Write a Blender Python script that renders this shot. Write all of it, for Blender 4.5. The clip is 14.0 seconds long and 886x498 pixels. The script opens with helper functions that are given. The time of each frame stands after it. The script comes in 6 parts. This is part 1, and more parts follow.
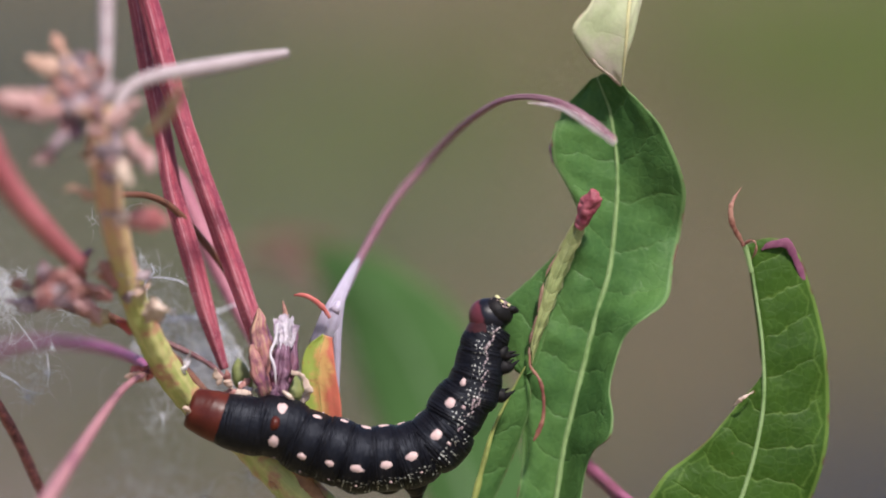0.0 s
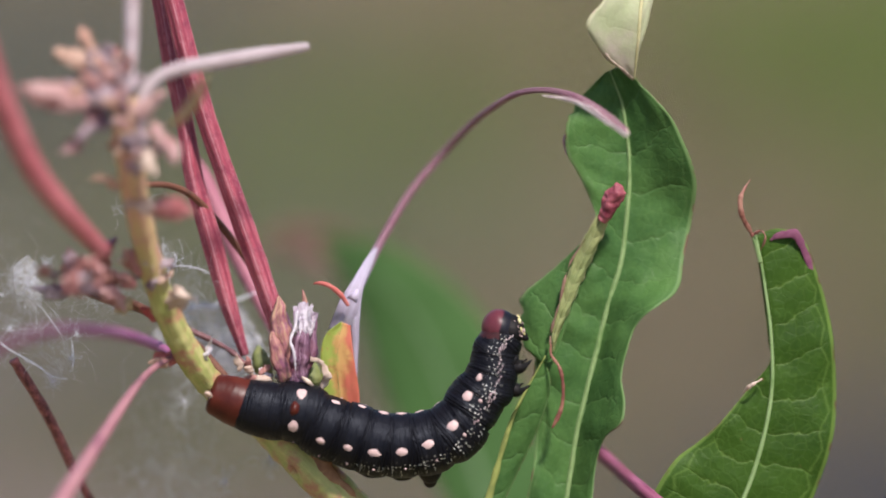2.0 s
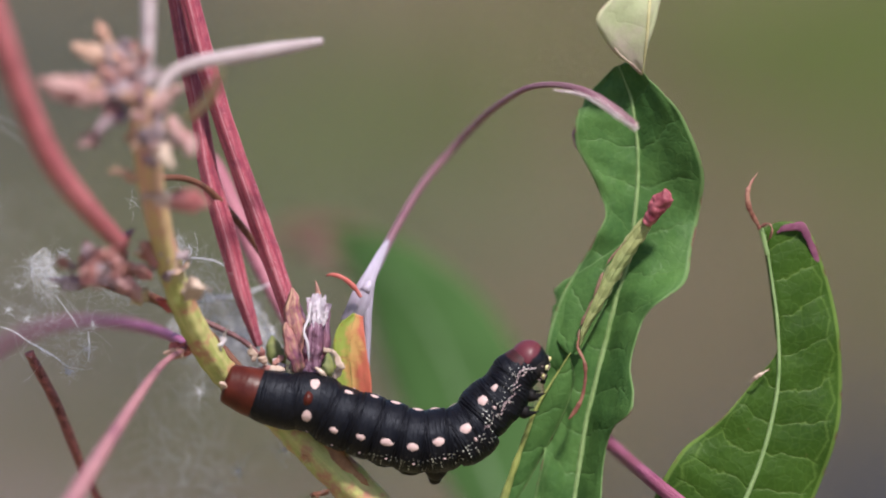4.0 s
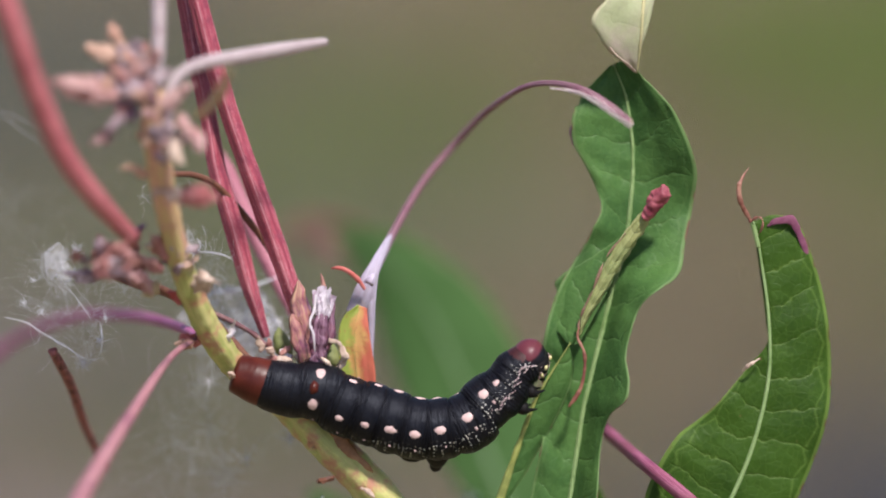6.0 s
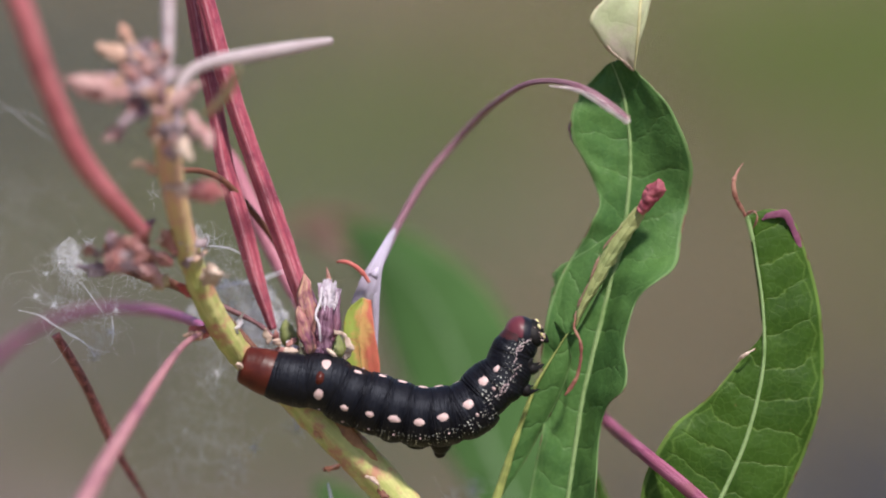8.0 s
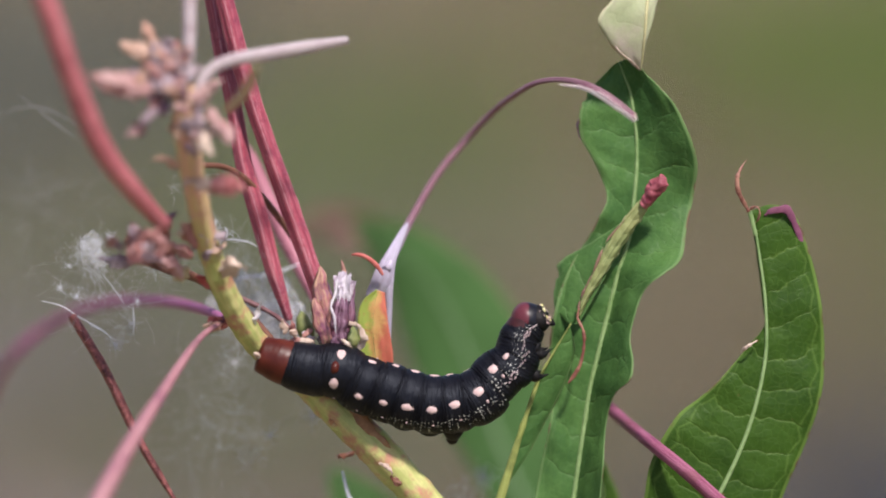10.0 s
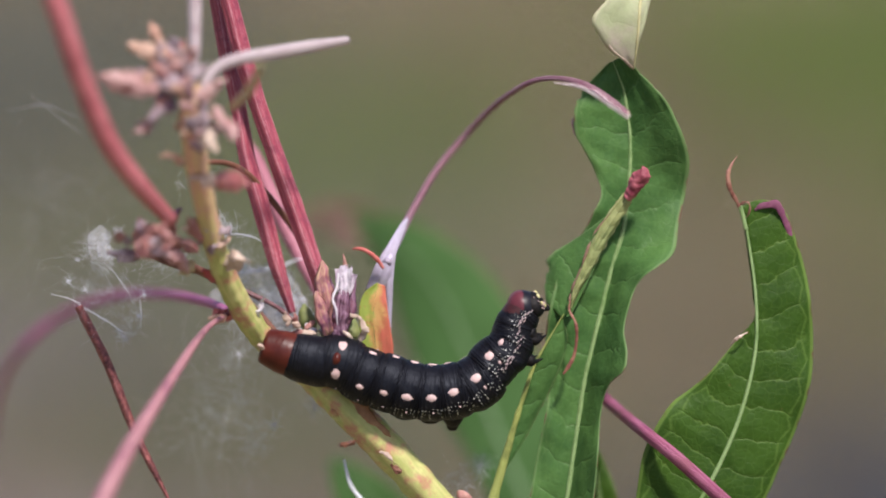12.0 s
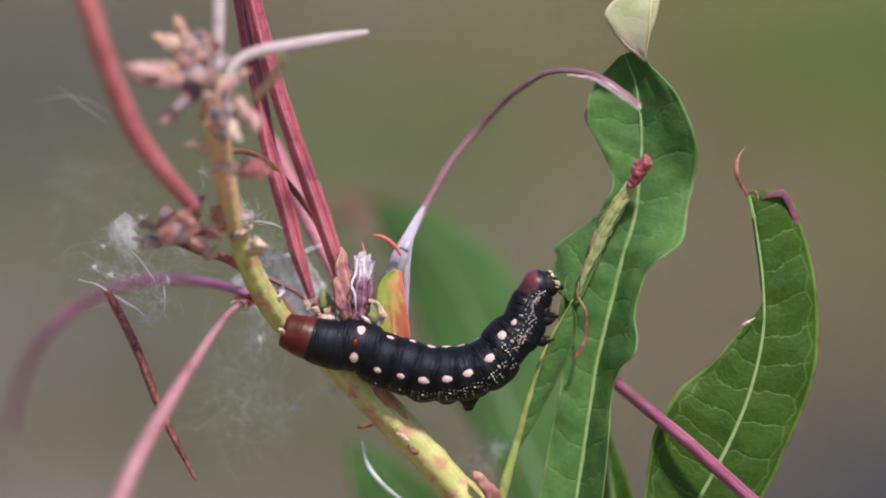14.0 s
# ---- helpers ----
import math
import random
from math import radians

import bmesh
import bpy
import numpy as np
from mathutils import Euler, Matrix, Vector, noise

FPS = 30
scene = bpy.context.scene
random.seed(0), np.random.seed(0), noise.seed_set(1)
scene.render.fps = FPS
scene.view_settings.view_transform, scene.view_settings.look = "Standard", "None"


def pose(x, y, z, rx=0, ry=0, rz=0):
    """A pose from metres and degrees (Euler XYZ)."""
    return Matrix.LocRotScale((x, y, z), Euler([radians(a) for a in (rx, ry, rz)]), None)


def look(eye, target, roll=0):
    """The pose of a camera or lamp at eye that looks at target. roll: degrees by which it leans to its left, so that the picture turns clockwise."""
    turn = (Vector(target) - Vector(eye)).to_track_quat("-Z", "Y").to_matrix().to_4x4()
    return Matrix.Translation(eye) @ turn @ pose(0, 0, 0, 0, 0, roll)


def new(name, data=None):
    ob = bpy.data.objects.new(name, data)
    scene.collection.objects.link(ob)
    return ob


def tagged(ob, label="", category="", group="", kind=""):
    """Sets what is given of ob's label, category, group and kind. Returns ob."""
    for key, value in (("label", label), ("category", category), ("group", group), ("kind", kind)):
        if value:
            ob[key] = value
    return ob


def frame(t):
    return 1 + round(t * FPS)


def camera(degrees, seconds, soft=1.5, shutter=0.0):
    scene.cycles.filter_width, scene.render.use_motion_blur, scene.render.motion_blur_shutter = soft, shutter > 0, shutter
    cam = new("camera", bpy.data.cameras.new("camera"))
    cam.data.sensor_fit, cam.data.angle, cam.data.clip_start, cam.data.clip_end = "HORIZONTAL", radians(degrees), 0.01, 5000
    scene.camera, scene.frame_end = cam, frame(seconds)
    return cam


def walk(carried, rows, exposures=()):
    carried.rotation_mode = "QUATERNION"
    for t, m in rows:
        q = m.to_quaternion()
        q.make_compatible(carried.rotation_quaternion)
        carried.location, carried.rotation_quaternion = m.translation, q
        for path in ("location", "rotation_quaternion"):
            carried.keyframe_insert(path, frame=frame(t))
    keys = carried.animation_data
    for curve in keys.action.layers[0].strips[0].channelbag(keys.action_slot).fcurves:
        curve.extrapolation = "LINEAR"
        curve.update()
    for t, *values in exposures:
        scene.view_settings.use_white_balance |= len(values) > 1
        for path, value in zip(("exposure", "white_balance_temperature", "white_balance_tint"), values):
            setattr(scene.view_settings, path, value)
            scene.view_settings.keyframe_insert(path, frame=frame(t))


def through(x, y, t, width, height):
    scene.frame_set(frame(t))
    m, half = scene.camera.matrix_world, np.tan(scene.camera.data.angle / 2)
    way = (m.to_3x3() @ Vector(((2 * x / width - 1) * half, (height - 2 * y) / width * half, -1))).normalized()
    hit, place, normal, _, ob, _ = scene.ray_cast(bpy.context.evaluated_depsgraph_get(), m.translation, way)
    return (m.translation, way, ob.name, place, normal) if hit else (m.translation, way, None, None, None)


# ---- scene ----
# The plants stand in a space that leans back with the view: x to the right, y away, z up.
PLANT = pose(0, 0, 0.95, -10, 0, 0)

cam = camera(12.7, 14.0, soft=2.0)
cam.data.dof.use_dof = True
cam.data.dof.aperture_fstop = 4.4

PATH = [
    (0, PLANT @ pose(0.00955, -0.67756, 0.01189, 89.933, 0.025, 0.020)),
    (0.5, PLANT @ pose(0.00875, -0.68174, 0.01166, 89.909, -0.043, 0.030)),
    (1, PLANT @ pose(0.00833, -0.68516, 0.01129, 89.890, -0.108, 0.089)),
    (1.5, PLANT @ pose(0.00704, -0.68928, 0.01106, 89.865, -0.180, 0.058)),
    (2, PLANT @ pose(0.00670, -0.69337, 0.01040, 89.908, -0.114, 0.015)),
    (2.5, PLANT @ pose(0.00525, -0.69650, 0.00984, 89.910, -0.099, -0.045)),
    (3, PLANT @ pose(0.00435, -0.70058, 0.01003, 89.906, -0.106, -0.082)),
    (3.2, PLANT @ pose(0.00320, -0.69814, 0.00968, 89.883, -0.172, -0.128)),
    (5.5, PLANT @ pose(0.00373, -0.72193, 0.00742, 89.958, -0.007, -0.037)),
    (6, PLANT @ pose(0.00359, -0.72607, 0.00706, 89.974, 0.025, -0.056)),
    (6.5, PLANT @ pose(0.00401, -0.73066, 0.00629, 89.990, 0.054, 0.000)),
    (7, PLANT @ pose(0.00437, -0.73447, 0.00615, 89.997, 0.098, -0.008)),
    (7.5, PLANT @ pose(0.00460, -0.73953, 0.00590, 89.999, 0.139, 0.013)),
    (8, PLANT @ pose(0.00387, -0.74492, 0.00537, 90.016, 0.129, 0.001)),
    (8.2, PLANT @ pose(0.00317, -0.74575, 0.00581, 89.991, 0.072, 0.025)),
    (10.3, PLANT @ pose(0.00150, -0.77060, 0.00235, 90.146, -0.017, -0.007)),
    (10.5, PLANT @ pose(0.00343, -0.77256, 0.00271, 90.152, 0.167, -0.014)),
    (11, PLANT @ pose(0.00281, -0.77764, 0.00255, 90.130, 0.147, -0.012)),
    (11.5, PLANT @ pose(0.00278, -0.78280, 0.00227, 90.113, 0.123, 0.001)),
    (12, PLANT @ pose(0.00154, -0.78808, 0.00196, 90.090, 0.040, -0.022)),
    (12.5, PLANT @ pose(0.00214, -0.79366, 0.00206, 90.081, 0.089, -0.013)),
    (13, PLANT @ pose(0.00060, -0.79905, 0.00103, 90.056, -0.045, 0.017)),
    (13.5, PLANT @ pose(0.00007, -0.80384, 0.00035, 90.054, -0.113, 0.047)),
    (14, PLANT @ pose(0.00002, -0.81018, -0.00002, 90.045, -0.106, 0.099)),
]

walk(cam, PATH, [(0.0, 0.54, 6500, 17), (14.0, 0.54, 6500, 17)])

# ---- light ----
world = bpy.data.worlds.new("sky")
scene.world = world
world.use_nodes = True
wt = world.node_tree
sky = wt.nodes.new("ShaderNodeTexSky")
sky.sky_type, sky.sun_disc = "NISHITA", False
sky.sun_elevation, sky.sun_rotation = radians(57), radians(153)
wt.links.new(sky.outputs[0], wt.nodes["Background"].inputs[0])
wt.nodes["Background"].inputs[1].default_value = 0.095

sun = new("sun", bpy.data.lights.new("sun", "SUN"))
sun.data.energy, sun.data.angle, sun.data.color = 4.1, radians(6), (1.0, 0.95, 0.87)
sun.matrix_world = look((0.75, -1.5, 2.6), (0, 0, 0))


# ---- materials ----
def nodes_of(name):
    m = bpy.data.materials.new(name)
    m.use_nodes = True
    t = m.node_tree
    return m, t, t.nodes["Principled BSDF"]


def math_node(t, op, a, b=0.5, c=0.5):
    n = t.nodes.new("ShaderNodeMath")
    n.operation = op
    for i, v in enumerate((a, b, c)):
        if isinstance(v, (int, float)):
            n.inputs[i].default_value = v
        else:
            t.links.new(v, n.inputs[i])
    return n.outputs[0]


def mix_node(t, f, a, b):
    n = t.nodes.new("ShaderNodeMix")
    n.data_type = "RGBA"
    for i, v in ((0, f), (6, a), (7, b)):
        if isinstance(v, (int, float)):
            n.inputs[i].default_value = v
        elif isinstance(v, tuple):
            n.inputs[i].default_value = (*v, 1)
        else:
            t.links.new(v, n.inputs[i])
    return n.outputs[2]


def noise_node(t, scale, detail=4, vec=None, rough=0.6):
    n = t.nodes.new("ShaderNodeTexNoise")
    n.inputs["Scale"].default_value, n.inputs["Detail"].default_value = scale, detail
    n.inputs["Roughness"].default_value = rough
    if vec is not None:
        t.links.new(vec, n.inputs["Vector"])
    return n.outputs["Fac"]


def span(t, v, a, b, lo=0.0, hi=1.0):
    n = t.nodes.new("ShaderNodeMapRange")
    n.interpolation_type = "SMOOTHSTEP"
    for i, x in enumerate((a, b, lo, hi)):
        n.inputs[i + 1].default_value = x
    t.links.new(v, n.inputs[0])
    return n.outputs[0]


def bump_node(t, bsdf, height, strength, dist):
    n = t.nodes.new("ShaderNodeBump")
    n.inputs["Strength"].default_value, n.inputs["Distance"].default_value = strength, dist
    t.links.new(height, n.inputs["Height"])
    t.links.new(n.outputs[0], bsdf.inputs["Normal"])


def obj_coord(t):
    return t.nodes.new("ShaderNodeTexCoord").outputs["Object"]


def glow_through(t, bsdf, colour, amount):
    """Light that shines through a thin blade."""
    tr = t.nodes.new("ShaderNodeBsdfTranslucent")
    if isinstance(colour, tuple):
        tr.inputs[0].default_value = (*colour, 1)
    else:
        t.links.new(colour, tr.inputs[0])
    mx = t.nodes.new("ShaderNodeMixShader")
    mx.inputs[0].default_value = amount
    t.links.new(bsdf.outputs[0], mx.inputs[1])
    t.links.new(tr.outputs[0], mx.inputs[2])
    t.links.new(mx.outputs[0], t.nodes["Material Output"].inputs[0])


def plant_skin(name, a, b, c=None, lines=0, ripe=None, scale=900, along=250, rough=0.55, bump=0.3, through=0.0, fuzz=0.0, base=None):
    """Stalk or pod skin: two tones in streaks, a third in blotches, fine fuzz."""
    m, t, p = nodes_of(name)
    co = obj_coord(t)
    uv = t.nodes.new("ShaderNodeTexCoord").outputs["UV"]
    mp = t.nodes.new("ShaderNodeMapping")
    mp.inputs["Scale"].default_value = (0.9, 13.0, 1.0)
    t.links.new(uv, mp.inputs[0])
    streak = noise_node(t, 1.0, 5, mp.outputs[0])
    grain = noise_node(t, scale, 3, co)
    blot = noise_node(t, along, 3, co)
    col = mix_node(t, span(t, streak, 0.35, 0.65), a, b)
    if c:
        col = mix_node(t, span(t, blot, 0.47, 0.68), col, c)
    if ripe:
        h = t.nodes.new("ShaderNodeSeparateXYZ")
        t.links.new(co, h.inputs[0])
        up = math_node(t, "ADD", h.outputs[2], math_node(t, "MULTIPLY_ADD", blot, 0.014, -0.007))
        warm = mix_node(t, span(t, streak, 0.4, 0.6), (0.66, 0.36, 0.27), (0.63, 0.47, 0.22))
        warm = mix_node(t, span(t, blot, 0.5, 0.66), warm, (0.62, 0.34, 0.26))
        col = mix_node(t, span(t, up, ripe[0], ripe[1]), col, warm)
    col = mix_node(t, span(t, grain, 0.45, 0.8, 0, 0.35), col, tuple(min(1, x * 1.7 + 0.03) for x in a))
    if fuzz:
        mq = t.nodes.new("ShaderNodeMapping")
        mq.inputs["Scale"].default_value = (26.0, 46.0, 1.0)
        t.links.new(uv, mq.inputs[0])
        hair = noise_node(t, 1.0, 5, mq.outputs[0], 0.75)
        edge = math_node(t, "MULTIPLY", span(t, hair, 0.5, 0.72, 0, fuzz), span(t, streak, 0.4, 0.62, 0.25, 1.0))
        run = t.nodes.new("ShaderNodeSeparateXYZ")
        t.links.new(uv, run.inputs[0])
        edge = math_node(t, "MULTIPLY", edge, span(t, run.outputs[0], 3.5, 7.5, 0.75, 1.5))
        col = mix_node(t, edge, col, (0.72, 0.52, 0.55))
    if lines:
        v = t.nodes.new("ShaderNodeSeparateXYZ")
        t.links.new(uv, v.inputs[0])
        saw = math_node(t, "ABSOLUTE", math_node(t, "SUBTRACT", math_node(t, "FRACT", math_node(t, "MULTIPLY", v.outputs[1], lines)), 0.5))
        col = mix_node(t, math_node(t, "MULTIPLY", span(t, saw, 0.40, 0.47), span(t, grain, 0.35, 0.6, 0.2, 0.6)), col, (0.66, 0.36, 0.40))
        col = mix_node(t, span(t, saw, 0.2, 0.02, 0, 0.28), col, (0.12, 0.014, 0.035))
    if base:
        foot = t.nodes.new("ShaderNodeSeparateXYZ")
        t.links.new(uv, foot.inputs[0])
        col = mix_node(t, span(t, foot.outputs[0], 0.2, 1.7, 1.0, 0.0), col, base)
    t.links.new(col, p.inputs["Base Color"])
    p.inputs["Roughness"].default_value = rough
    p.inputs["Specular IOR Level"].default_value = 0.35
    h = math_node(t, "ADD", math_node(t, "MULTIPLY", streak, 1.0), math_node(t, "MULTIPLY", grain, 0.5))
    bump_node(t, p, h, bump, 0.0004)
    if through:
        glow_through(t, p, col, through)
    return m


def leaf_skin(name, green, deep, vein, edge, rough=0.52, net_mix=0.06, net_scale=520, relief=0.42, spacing=1.0, through=0.14, vein_mix=0.75, arch=0.45):
    """Leaf: side veins that arch to the margin, a fine net between them, a tinted margin."""
    m, t, p = nodes_of(name)
    co = obj_coord(t)
    uv = t.nodes.new("ShaderNodeTexCoord").outputs["UV"]
    sep = t.nodes.new("ShaderNodeSeparateXYZ")
    t.links.new(uv, sep.inputs[0])
    wob = noise_node(t, 160, 3, co)
    across = math_node(t, "ABSOLUTE", sep.outputs[1])
    rise = math_node(t, "POWER", across, 1.5)
    ph = math_node(t, "SUBTRACT", math_node(t, "MULTIPLY", sep.outputs[0], 1.0 / spacing), math_node(t, "MULTIPLY", rise, arch))
    ph = math_node(t, "ADD", ph, math_node(t, "MULTIPLY", wob, 0.85))
    tri = math_node(t, "ABSOLUTE", math_node(t, "SUBTRACT", math_node(t, "FRACT", ph), 0.5))
    side = span(t, tri, 0.045, 0.0)
    fade = span(t, across, 0.97, 0.7)
    side = math_node(t, "MULTIPLY", side, fade)
    marg = span(t, math_node(t, "ABSOLUTE", math_node(t, "SUBTRACT", across, math_node(t, "ADD", 0.78, math_node(t, "MULTIPLY", tri, 0.22)))), 0.035, 0.0)
    vo = t.nodes.new("ShaderNodeTexVoronoi")
    vo.feature = "DISTANCE_TO_EDGE"
    vo.inputs["Scale"].default_value = net_scale
    jig = t.nodes.new("ShaderNodeTexNoise")
    jig.inputs["Scale"].default_value = 260
    t.links.new(co, jig.inputs["Vector"])
    off = t.nodes.new("ShaderNodeVectorMath")
    off.operation = "MULTIPLY_ADD"
    t.links.new(jig.outputs["Color"], off.inputs[0])
    off.inputs[1].default_value = (0.0022, 0.0022, 0.0022)
    t.links.new(co, off.inputs[2])
    t.links.new(off.outputs[0], vo.inputs["Vector"])
    net = span(t, vo.outputs["Distance"], 0.09, 0.0)
    blot = noise_node(t, 90, 4, co)
    fine = noise_node(t, 1500, 3, co)
    col = mix_node(t, span(t, blot, 0.32, 0.7), green, deep)
    col = mix_node(t, span(t, fine, 0.3, 0.8, 0, 0.25), col, tuple(x * 1.5 for x in green))
    col = mix_node(t, math_node(t, "MULTIPLY", net, net_mix), col, vein)
    col = mix_node(t, math_node(t, "MULTIPLY", math_node(t, "MAXIMUM", side, math_node(t, "MULTIPLY", marg, 0.8)), 0.6 * vein_mix), col, vein)
    col = mix_node(t, span(t, across, 0.925, 0.965, 0, 0.7), col, vein)
    sick = noise_node(t, 210, 4, co)
    col = mix_node(t, math_node(t, "MULTIPLY", span(t, across, 0.95, 1.0), span(t, sick, 0.5, 0.62)), col, edge)
    col = mix_node(t, span(t, noise_node(t, 330, 2, co), 0.74, 0.8, 0, 0.7), col, (0.16, 0.1, 0.04))
    t.links.new(col, p.inputs["Base Color"])
    p.inputs["Roughness"].default_value = rough
    p.inputs["Specular IOR Level"].default_value = 0.13
    h = math_node(t, "SUBTRACT", math_node(t, "MULTIPLY", blot, 0.8), math_node(t, "ADD", math_node(t, "MULTIPLY", side, 0.28), math_node(t, "MULTIPLY", net, 0.12)))
    h = math_node(t, "ADD", h, math_node(t, "MULTIPLY", math_node(t, "MULTIPLY", math_node(t, "POWER", math_node(t, "MULTIPLY", tri, 2.0), 0.6), fade), 1.1))
    h = math_node(t, "ADD", h, math_node(t, "MULTIPLY", fine, 0.12))
    bump_node(t, p, h, relief, 0.0006)
    glow_through(t, p, col, through)
    return m


def plain_skin(name, a, b, scale=600, rough=0.6, bump=0.2, spec=0.4, through=0.0):
    m, t, p = nodes_of(name)
    co = obj_coord(t)
    n1, n2 = noise_node(t, scale, 4, co), noise_node(t, scale * 0.22, 3, co)
    col = mix_node(t, span(t, math_node(t, "ADD", math_node(t, "MULTIPLY", n1, 0.5), math_node(t, "MULTIPLY", n2, 0.5)), 0.35, 0.65), a, b)
    t.links.new(col, p.inputs["Base Color"])
    p.inputs["Roughness"].default_value = rough
    p.inputs["Specular IOR Level"].default_value = spec
    bump_node(t, p, n1, bump, 0.0003)
    if through:
        glow_through(t, p, col, through)
    return m


def body_skin(name, dots_from, dots_to, dots=1.0, creases=1.0, base=(0.003, 0.0034, 0.006), warm=(0.006, 0.005, 0.0065)):
    """Black caterpillar skin with pale dots on the flanks; dots_from: how near the back they begin (cosine)."""
    m, t, p = nodes_of(name)
    co = obj_coord(t)
    sep = t.nodes.new("ShaderNodeSeparateXYZ")
    t.links.new(co, sep.inputs[0])
    y, z = sep.outputs[1], sep.outputs[2]
    rad = math_node(t, "SQRT", math_node(t, "ADD", math_node(t, "MULTIPLY", y, y), math_node(t, "MULTIPLY", z, z)))
    cosine = math_node(t, "DIVIDE", z, rad)
    flank = math_node(t, "MULTIPLY", span(t, cosine, dots_from, dots_from - 0.16), span(t, cosine, dots_to - 0.15, dots_to + 0.1))
    vo = t.nodes.new("ShaderNodeTexVoronoi")
    vo.inputs["Scale"].default_value = 1300
    vo.inputs["Randomness"].default_value = 1.0
    vo.voronoi_dimensions = "2D"
    flat = t.nodes.new("ShaderNodeCombineXYZ")
    t.links.new(sep.outputs[0], flat.inputs[0])
    t.links.new(math_node(t, "MULTIPLY", math_node(t, "ARCTAN2", y, z), 0.0055), flat.inputs[1])
    t.links.new(flat.outputs[0], vo.inputs["Vector"])
    sepc = t.nodes.new("ShaderNodeSeparateColor")
    t.links.new(vo.outputs["Color"], sepc.inputs[0])
    size = math_node(t, "MULTIPLY", span(t, sepc.outputs[0], 0.05, 1.0, -0.25, 1.0), 0.16)
    dot = span(t, math_node(t, "SUBTRACT", vo.outputs["Distance"], size), 0.06, 0.0)
    dot = math_node(t, "MULTIPLY", math_node(t, "MULTIPLY", dot, flank), dots)
    n1 = noise_node(t, 700, 4, co)
    wm = t.nodes.new("ShaderNodeMapping")
    wm.inputs["Scale"].default_value = (1900, 110, 1)
    t.links.new(flat.outputs[0], wm.inputs[0])
    wrinkle = noise_node(t, 1.0, 3, wm.outputs[0], 0.55)
    plate = span(t, math_node(t, "ABSOLUTE", sep.outputs[0]), 0.0007, 0.0019, 0.35 * creases, creases)
    col = mix_node(t, n1, base, warm)
    col = mix_node(t, dot, col, (0.74, 0.74, 0.66))
    t.links.new(col, p.inputs["Base Color"])
    t.links.new(span(t, n1, 0.3, 0.7, 0.40, 0.56), p.inputs["Roughness"])
    p.inputs["Specular IOR Level"].default_value = 0.24
    # sheen tinted blue in the material, in place of reflected sky
    p.inputs["Specular Tint"].default_value = (0.75, 0.84, 1.0, 1)
    h = math_node(t, "ADD", math_node(t, "MULTIPLY", n1, 0.3), math_node(t, "ADD", math_node(t, "MULTIPLY", dot, 0.3), math_node(t, "MULTIPLY", math_node(t, "MULTIPLY", wrinkle, plate), 1.9)))
    bump_node(t, p, h, 1.0, 0.0006)
    return m


POD = plant_skin("pod_skin", (0.24, 0.028, 0.052), (0.38, 0.09, 0.12), (0.20, 0.028, 0.055), fuzz=0.85, bump=0.5, lines=4)
POD_NEAR = plant_skin("rosy_pod_skin", (0.38, 0.090, 0.110), (0.47, 0.17, 0.18), (0.32, 0.085, 0.10), fuzz=0.35)
POD_PALE = plant_skin("pale_pod_skin", (0.35, 0.28, 0.29), (0.45, 0.39, 0.40), (0.31, 0.24, 0.25))
PINK = plant_skin("pink_stalk_skin", (0.27, 0.115, 0.135), (0.36, 0.185, 0.20), (0.22, 0.09, 0.12))
ARCH = plant_skin("mauve_stalk_skin", (0.15, 0.055, 0.080), (0.29, 0.17, 0.20), (0.20, 0.085, 0.12), bump=0.6, base=(0.50, 0.44, 0.56))
MAGENTA = plant_skin("magenta_stem_skin", (0.14, 0.020, 0.058), (0.34, 0.12, 0.19), (0.20, 0.06, 0.09), bump=0.5)
STEM = plant_skin("stem_skin", (0.36, 0.39, 0.12), (0.52, 0.49, 0.20), (0.46, 0.22, 0.14), through=0.1, ripe=(-0.001, 0.013), bump=0.5)
BROWN = plant_skin("brown_stalk_skin", (0.13, 0.05, 0.03), (0.20, 0.09, 0.06), (0.09, 0.04, 0.03))
HUSK = plain_skin("dry_husk", (0.48, 0.34, 0.27), (0.66, 0.53, 0.44), 500, through=0.15)
MAUVE_DRY = plain_skin("dry_mauve_petal", (0.22, 0.135, 0.16), (0.44, 0.36, 0.39), 700, through=0.2)
ROSE_DRY = plain_skin("dry_rose_bud", (0.36, 0.15, 0.15), (0.50, 0.33, 0.31), 500, through=0.15)
PLUM = plant_skin("plum_calyx", (0.085, 0.022, 0.055), (0.36, 0.22, 0.30), (0.16, 0.05, 0.07), bump=0.7)
WHITE_PETAL = plain_skin("withered_white_petal", (0.62, 0.56, 0.63), (0.80, 0.76, 0.80), 900, through=0.25)
GREEN_BASE = plain_skin("green_node", (0.10, 0.13, 0.04), (0.22, 0.24, 0.09), 500)
CURL_DRY = plain_skin("dry_curl", (0.16, 0.045, 0.035), (0.46, 0.24, 0.18), 900, rough=0.4, bump=0.6, through=0.1)
RED_DRY = plain_skin("dry_red_tip", (0.13, 0.034, 0.026), (0.30, 0.14, 0.09), 700, through=0.1)
VALVE = plain_skin("dry_pod_valve", (0.050, 0.006, 0.010), (0.34, 0.11, 0.10), 3400, rough=0.5, bump=0.6)
FLUFF = plain_skin("seed_fluff", (0.74, 0.75, 0.80), (0.86, 0.87, 0.92), 500, through=0.4)
LEAF_A = leaf_skin("leaf_bright", (0.072, 0.158, 0.042), (0.042, 0.107, 0.030), (0.16, 0.26, 0.10), (0.16, 0.06, 0.06), spacing=0.75, vein_mix=0.3, rough=0.46, through=0.14)
